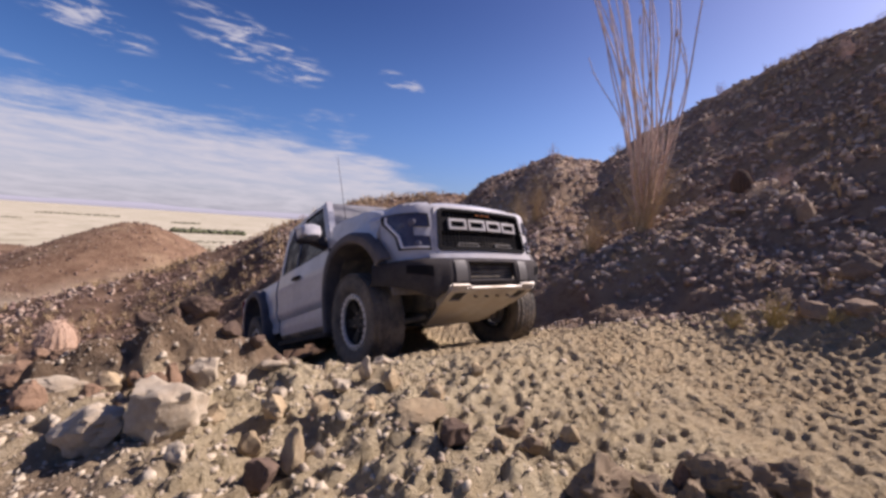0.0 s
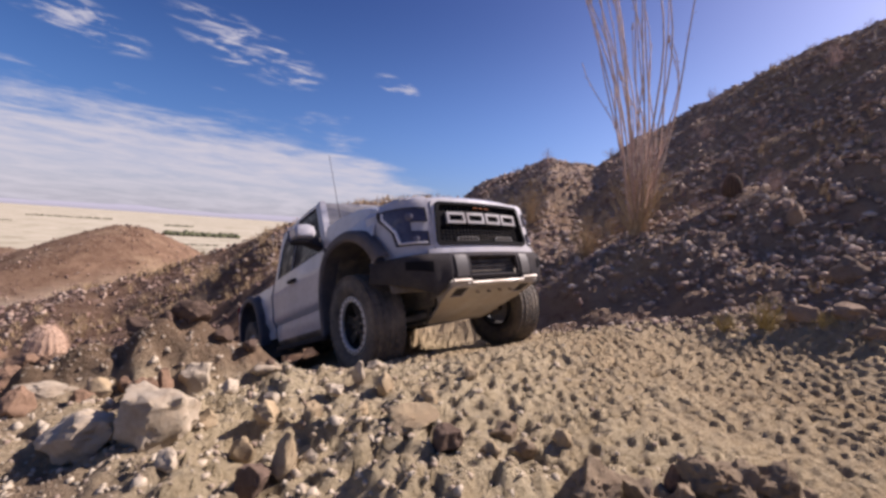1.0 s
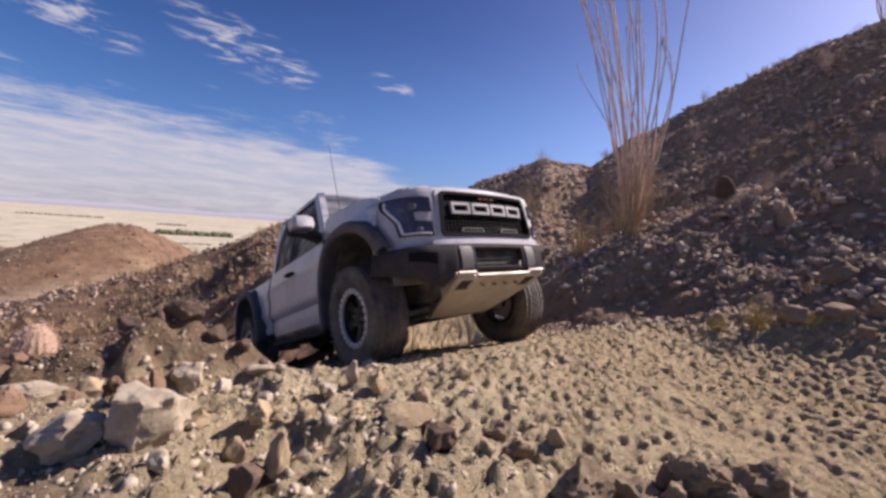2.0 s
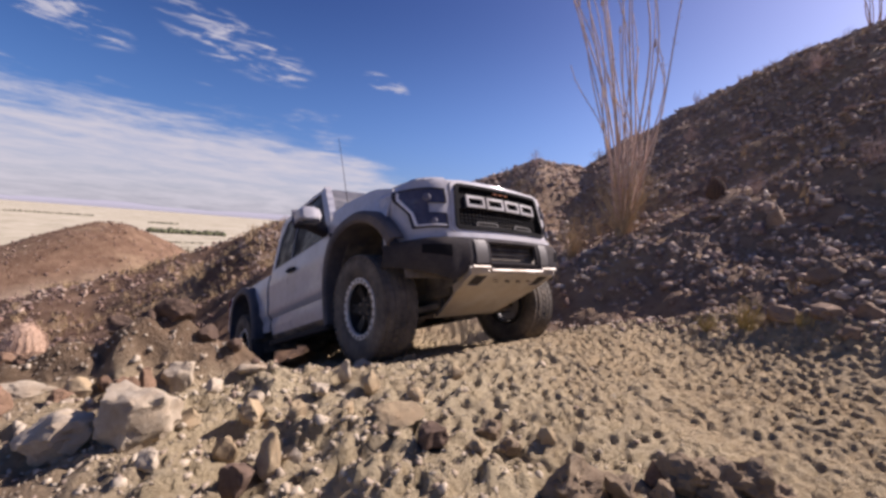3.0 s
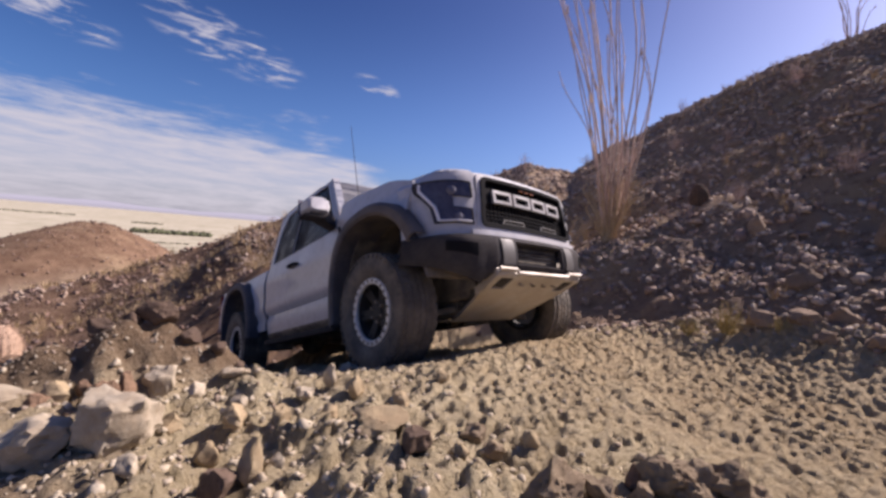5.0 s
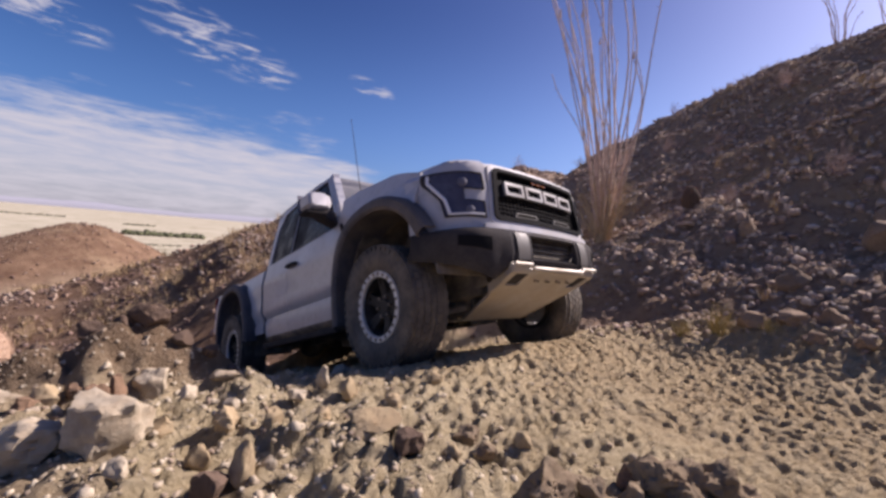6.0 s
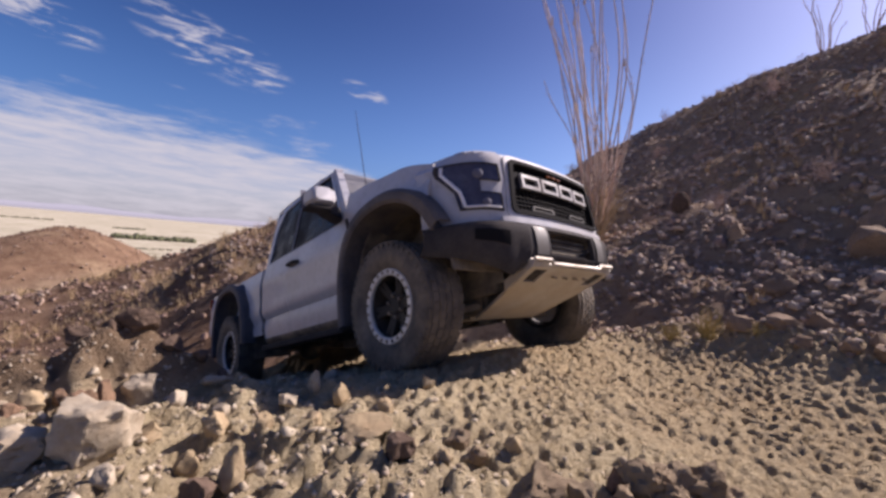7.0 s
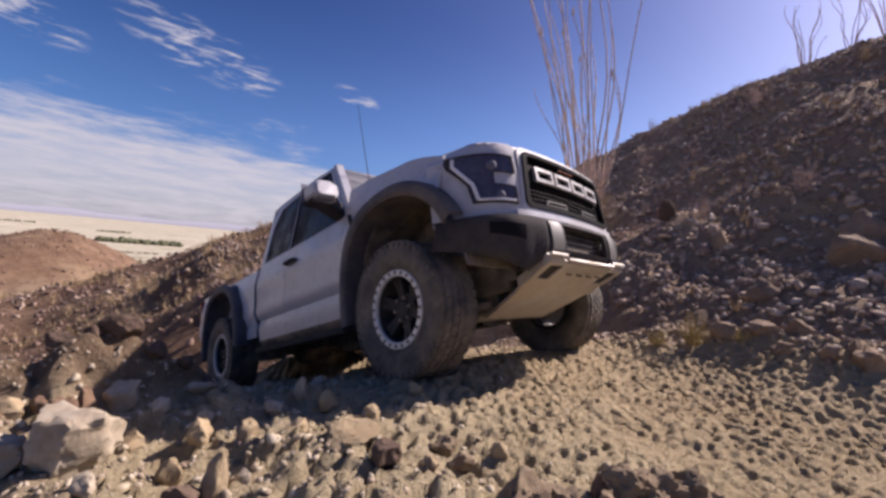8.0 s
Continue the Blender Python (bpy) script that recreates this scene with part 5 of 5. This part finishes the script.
def ocotillo(x, y, canes, tall, lean, seed, label, tip=0.0):
    rng = random.Random(seed)
    base = tagged(new("ocotillo"), label, "shrub", "ocotillos")
    base.matrix_basis = pose(x, y, height(x, y) - 0.04)
    for k in range(canes):
        a, out = rng.uniform(0, math.tau), lean * rng.uniform(0.1, 1.0)
        h = tall * rng.uniform(0.55, 1.0)
        pts, wob = [], rng.uniform(0, 6)
        n = 12
        for i in range(n + 1):
            t = i / n
            r = 0.05 + 1.1 * out * (t ** 0.95) * h
            pts.append((tip * h * t * t + r * math.cos(a + 0.25 * t) + 0.085 * t * math.sin(wob + 9 * t), r * math.sin(a + 0.25 * t) + 0.085 * t * math.cos(wob * 2 + 8 * t), h * t * math.sqrt(max(0.1, 1 - (out * 0.7) ** 2))))
        bm = tube(pts, 0.017 * rng.uniform(0.7, 1.15), 6, 0.006)
        # short spurs along the cane
        for i in range(22):
            t = rng.uniform(0.08, 0.97)
            p = Vector(pts[int(t * n)]).lerp(Vector(pts[min(n, int(t * n) + 1)]), t * n % 1)
            d = Vector((rng.gauss(0, 1), rng.gauss(0, 1), 0.5)).normalized()
            add_tube(bm, [p, p + d * rng.uniform(0.03, 0.07)], 0.004, 3, 0.002)
        if rng.random() < 0.35:
            add_tube(bm, [pts[-1], (pts[-1][0], pts[-1][1], pts[-1][2] + 0.12)], 0.022, 5, 0.008)
        part("cane", bm, CANE, base, smooth=60)
    return base


def dry_bush(x, y, wide, tall, twigs, mat, seed, label, name="dry_bush", category="bush"):
    rng = random.Random(seed)
    bm = bmesh.new()
    for k in range(twigs):
        a, o = rng.uniform(0, math.tau), rng.random() ** 0.7
        h = tall * rng.uniform(0.45, 1.0)
        tip = Vector((o * wide * 0.5 * math.cos(a), o * wide * 0.5 * math.sin(a), h * math.sqrt(1 - 0.5 * o * o)))
        mid = tip * 0.5 + Vector((rng.gauss(0, 0.06), rng.gauss(0, 0.06), rng.gauss(0, 0.03))) * wide
        foot = Vector((0.12 * wide * rng.gauss(0, 0.5), 0.12 * wide * rng.gauss(0, 0.5), 0))
        add_tube(bm, [foot, mid, tip], 0.006 * max(0.5, wide), 3, 0.003 * max(0.5, wide))
        for j in range(2):
            q = mid.lerp(tip, rng.random())
            add_tube(bm, [q, q + Vector((rng.gauss(0, 1), rng.gauss(0, 1), 0.8)).normalized() * 0.22 * tall], 0.003 * max(0.5, wide), 3, 0.002 * max(0.5, wide))
    me = bpy.data.meshes.new(name)
    bm.to_mesh(me)
    bm.free()
    me.materials.append(mat)
    ob = tagged(new(name, me), label, category, "bushes")
    ob.matrix_basis = pose(x, y, height(x, y) - 0.02)
    return ob


def barrel_cactus(x, y, wide, tall, seed, label, skin_mat=None, spine_mat=None):
    rng = random.Random(seed)
    base = tagged(new("barrel_cactus"), label, "cactus", "barrel cacti")
    base.matrix_basis = pose(x, y, height(x, y) - 0.03, rng.uniform(-6, 6), rng.uniform(-6, 6), 0)
    ribs, rows, cols = 18, 16, 108
    bm = bmesh.new()
    rings = []
    def skin(t, a):
        z = tall * t
        r = wide / 2 * (math.sin(math.pi * min(1, 0.22 + 0.78 * t)) ** 0.55 if t < 1 else 0.05)
        return r * (1 + 0.018 * math.cos(ribs * a)), z
    for i in range(rows + 1):
        t = i / rows
        ring = []
        for k in range(cols):
            a = k * math.tau / cols
            r, z = skin(t, a)
            ring.append(bm.verts.new((r * math.cos(a), r * math.sin(a), z)))
        rings.append(ring)
    for q, r in zip(rings, rings[1:]):
        for k in range(cols):
            bm.faces.new((q[k], q[(k + 1) % cols], r[(k + 1) % cols], r[k]))
    bm.faces.new(rings[-1])
    part("body", bm, skin_mat or CACTUS, base)
    sp = bmesh.new()
    for k in range(ribs):
        a = k * math.tau / ribs
        for i in range(2, 20):
            t = i / 20
            r, z = skin(t, a)
            c = Vector((r * math.cos(a), r * math.sin(a), z))
            n = Vector((math.cos(a), math.sin(a), 2.0 * (t - 0.45))).normalized()
            for j in range(3):
                d = (n + 0.8 * Vector((rng.gauss(0, 1), rng.gauss(0, 1), rng.gauss(0, 1))).normalized()).normalized()
                add_tube(sp, [c, c + d * wide * rng.uniform(0.08, 0.14)], wide * 0.008, 3, wide * 0.003)
    part("spine_cover", sp, spine_mat or SPINE, base, "dense spines")
    return base


def build_plants():
    ocotillo(3.08, 6.50, 28, 5.2, 0.29, 5, "tall leafless ocotillo with many thin grey-brown canes", -0.165)
    ocotillo(11.2, 10.7, 8, 2.3, 0.5, 15, "small leafless ocotillo on the hill's crest")
    ocotillo(11.8, 10.0, 7, 2.4, 0.4, 16, "small leafless ocotillo on the hill's crest")
    ocotillo(12.2, 9.4, 9, 2.8, 0.35, 17, "small leafless ocotillo on the hill's crest")
    barrel_cactus(-2.56, 2.75, 0.21, 0.28, 3, "round barrel cactus with pinkish spines among the rocks")
    barrel_cactus(4.36, 6.22, 0.26, 0.36, 4, "upright dark barrel cactus on the rubble slope", DARK_SKIN, DARK_SPINE)
    dry_bush(3.05, 6.40, 1.1, 1.25, 70, STRAW, 21, "pale dry grassy bush at the foot of the ocotillo")
    dry_bush(2.45, 6.9, 0.8, 1.0, 70, STRAW, 22, "pale dry bush on the rubble slope")
    dry_bush(2.05, 9.6, 0.7, 1.2, 70, STRAW, 23, "tall pale dry bush on the rubble slope")
    dry_bush(1.55, 8.9, 0.6, 1.3, 70, STRAW, 24, "tall pale dry bush on the rubble slope")
    rng = random.Random(31)
    for k in range(34):
        w, s = rng.uniform(5.6, 15.6), rng.uniform(-16, 0.8)
        x, y = 0.622 * s + 0.783 * w, -0.783 * s + 0.622 * w
        dry_bush(x, y, rng.uniform(0.3, 0.8), rng.uniform(0.25, 0.6), 34, STRAW if k % 3 else CANE, 40 + k, "small dry bush on the rubble slope")
    for k in range(24):
        x, y = rng.uniform(-20, -3), rng.uniform(9, 27)
        dry_bush(x, y, rng.uniform(0.5, 1.1), rng.uniform(0.4, 0.8), 36, STRAW, 80 + k, "small straw-coloured bush across the gully")
    dry_bush(2.88, 3.52, 0.34, 0.34, 60, WEED, 120, "low yellow-green weed at the trail's edge", "weed", "weed")
    dry_bush(2.62, 3.66, 0.25, 0.24, 40, WEED, 121, "low yellow-green weed at the trail's edge", "weed", "weed")
    dry_bush(3.15, 3.30, 0.25, 0.16, 40, WEED, 122, "low yellow-green weed at the trail's edge", "weed", "weed")
    for k in range(5):
        x, y = (-0.02, 0.0, 0.55, -0.8, 1.3)[k], (1.72, 1.95, 2.3, 2.1, 1.9)[k]
        dry_bush(x, y, 0.08, (0.16, 0.10, 0.05, 0.06, 0.05)[k], 5, STRAW, 130 + k, "thin dry grass stalks in the dirt", "dry_grass", "grass")


def grass(name, label, count, place, tall, seed):
    """Tufts of dry blades, one body of stuff."""
    rn = np.random.default_rng(seed)
    xy = place(rn, count)
    z = land(xy[:, 0], xy[:, 1])[0]
    blades = 9
    n = len(xy) * blades
    root = np.repeat(np.stack([xy[:, 0], xy[:, 1], z - 0.01], 1), blades, 0)
    size = np.repeat(tall * rn.uniform(0.5, 1.3, len(xy)) * (0.7 + np.hypot(xy[:, 0], xy[:, 1]) / 30), blades) * rn.uniform(0.6, 1.1, n)
    a, tilt = rn.uniform(0, math.tau, n), rn.uniform(0.1, 0.8, n)
    root[:, :2] += rn.normal(0, 0.12, (n, 2)) * size[:, None]
    tip = root + np.stack([np.cos(a) * tilt, np.sin(a) * tilt, np.ones(n)], 1) * size[:, None]
    side = np.stack([-np.sin(a), np.cos(a), 0 * a], 1) * (size * 0.035)[:, None]
    mid = (root + tip) / 2 + np.array([0, 0, 0.06]) * size[:, None]
    co = np.stack([root - side, root + side, mid - side * 0.8, mid + side * 0.8, tip], 1).reshape(-1, 3)
    b = np.arange(n)[:, None] * 5
    tri = np.concatenate([b + [0, 1, 2], b + [1, 3, 2], b + [2, 3, 4]])
    me = bpy.data.meshes.new(name)
    me.from_pydata(co.tolist(), [], tri.tolist())
    me.materials.append(STRAW)
    return tagged(new(name, me), label, "grass", kind="stuff")


def build_grass():
    def gully(rn, n):
        x, y = rn.uniform(-32, 3, n), 6 + 25 * rn.power(1.3, n)
        keep = fbm(x, y, 5.0, 3, 0.5, 77) > -0.15
        s, w = 0.622 * x - 0.783 * y, 0.783 * x + 0.622 * y
        return np.stack([x, y], 1)[keep & ~((w > 0.9) & (w < 4.2) & (s > -8))]

    def slope(rn, n):
        w, s = 5.0 + 11 * rn.power(1.1, n), -20 + 21 * rn.random(n)
        x, y = 0.622 * s + 0.783 * w, -0.783 * s + 0.622 * w
        return np.stack([x, y], 1)[fbm(x, y, 2.5, 3, 0.5, 79) > 0.1]
    grass("gully_grass", "pale dry grass tufts across the gully", 6500, gully, 0.20, 201)
    grass("slope_grass", "pale dry grass tufts on the hillside", 2200, slope, 0.16, 202)


# ---------------------------------------------------------------- the far plain
def build_far():
    rng = np.random.default_rng(9)
    leaf = material("far_scrub", (0.075, 0.085, 0.04), rough=0.9, vary=(0.12, 0.12, 0.06), scale=0.3, island=0.3)

    def belt(cx, cy, length, depth, count):
        def place(rn, n):
            t = rn.uniform(-0.5, 0.5, n)
            d = np.array([cy, -cx]) / math.hypot(cx, cy)
            u = np.array([cx, cy]) / math.hypot(cx, cy)
            return np.array([cx, cy]) + d * (t * length)[:, None] + u * rn.uniform(-depth, depth, n)[:, None]
        return place
    for i, (x, y, length, depth, count, lo, hi) in enumerate(((-441, 780, 115, 30, 420, 8, 15), (-1106, 1256, 190, 26, 150, 3, 9), (-718, 1156, 70, 12, 90, 4, 8), (-330, 560, 60, 8, 60, 2, 4), (-900, 800, 120, 20, 60, 3, 6), (-150, 1100, 220, 15, 120, 3, 7))):
        scatter("far_scrub", "dark scrub belt on the far plain", leaf, count, belt(x, y, length, depth, count), lambda rn, n, xy: rn.uniform(lo, hi, n), 60 + i, sink=0.2, points=18)["category"] = "scrub"
    # low blue ridges at the edge of the plain, glowing faintly to imitate haze
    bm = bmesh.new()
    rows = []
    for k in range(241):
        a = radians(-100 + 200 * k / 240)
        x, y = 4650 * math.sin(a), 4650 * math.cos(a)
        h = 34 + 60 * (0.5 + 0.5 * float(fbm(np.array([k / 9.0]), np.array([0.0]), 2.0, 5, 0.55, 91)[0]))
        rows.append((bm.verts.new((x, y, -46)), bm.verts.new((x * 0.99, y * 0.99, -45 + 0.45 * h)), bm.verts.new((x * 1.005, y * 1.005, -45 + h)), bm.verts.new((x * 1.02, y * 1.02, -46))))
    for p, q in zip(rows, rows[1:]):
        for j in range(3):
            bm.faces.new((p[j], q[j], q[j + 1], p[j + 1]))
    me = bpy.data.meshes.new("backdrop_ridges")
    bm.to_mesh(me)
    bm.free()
    me.materials.append(material("haze_glow_ridge", (0.05, 0.05, 0.06), rough=1.0, spec=0.0, emission=(0.40, 0.40, 0.46), strength=0.80))
    tagged(new("backdrop_ridges", me), "low blue ridges along the horizon, their haze painted as a glow", "mountains", kind="structure")


build_rocks()
build_scatter()
build_plants()
build_grass()
build_far()



# ---------------------------------------------------------------- what moves
TRUCK_ROWS = [
    (0.0, pose(0.115, 4.344, -0.493, -0.63, -18.82, -51.63)),
    (0.5, pose(0.156, 4.294, -0.445, 0.52, -19.20, -52.03)),
    (1.0, pose(0.201, 4.232, -0.391, 1.77, -19.82, -52.32)),
    (1.5, pose(0.233, 4.177, -0.343, 2.49, -19.47, -52.68)),
    (3.0, pose(0.399, 3.957, -0.266, -1.25, -20.02, -51.76)),
    (3.5, pose(0.466, 3.873, -0.256, -2.29, -19.63, -51.38)),
    (4.0, pose(0.515, 3.802, -0.239, -3.18, -19.02, -51.44)),
    (4.5, pose(0.566, 3.730, -0.223, -3.16, -18.87, -51.53)),
    (6.0, pose(0.737, 3.480, -0.129, -2.33, -19.37, -51.62)),
    (6.5, pose(0.803, 3.402, -0.086, -2.00, -19.23, -51.59)),
    (7.0, pose(0.869, 3.322, -0.042, -2.02, -19.26, -51.68)),
    (7.5, pose(0.930, 3.246, -0.001, -2.21, -19.32, -51.67)),
    (8.0, pose(0.994, 3.170, 0.047, -2.03, -19.36, -51.59)),
]



def motions():
    walk(truck, TRUCK_ROWS)
    for w, a, s in WHEELS:
        rows, gone, before = [], 0.0, None
        for t, m in TRUCK_ROWS:
            if before is not None:
                gone += (m.translation - before).length
            before = m.translation.copy()
            rest = m @ Vector((a, s * 0.905, 0.0))
            lift = max(0.0, min(0.05, height(rest.x, rest.y) - rest.z))
            rows.append((t, pose(a, s * 0.905, 0.43 + lift) @ Matrix.Rotation(gone / TYRE_R, 4, "Y")))
        walk(w, rows)


motions()
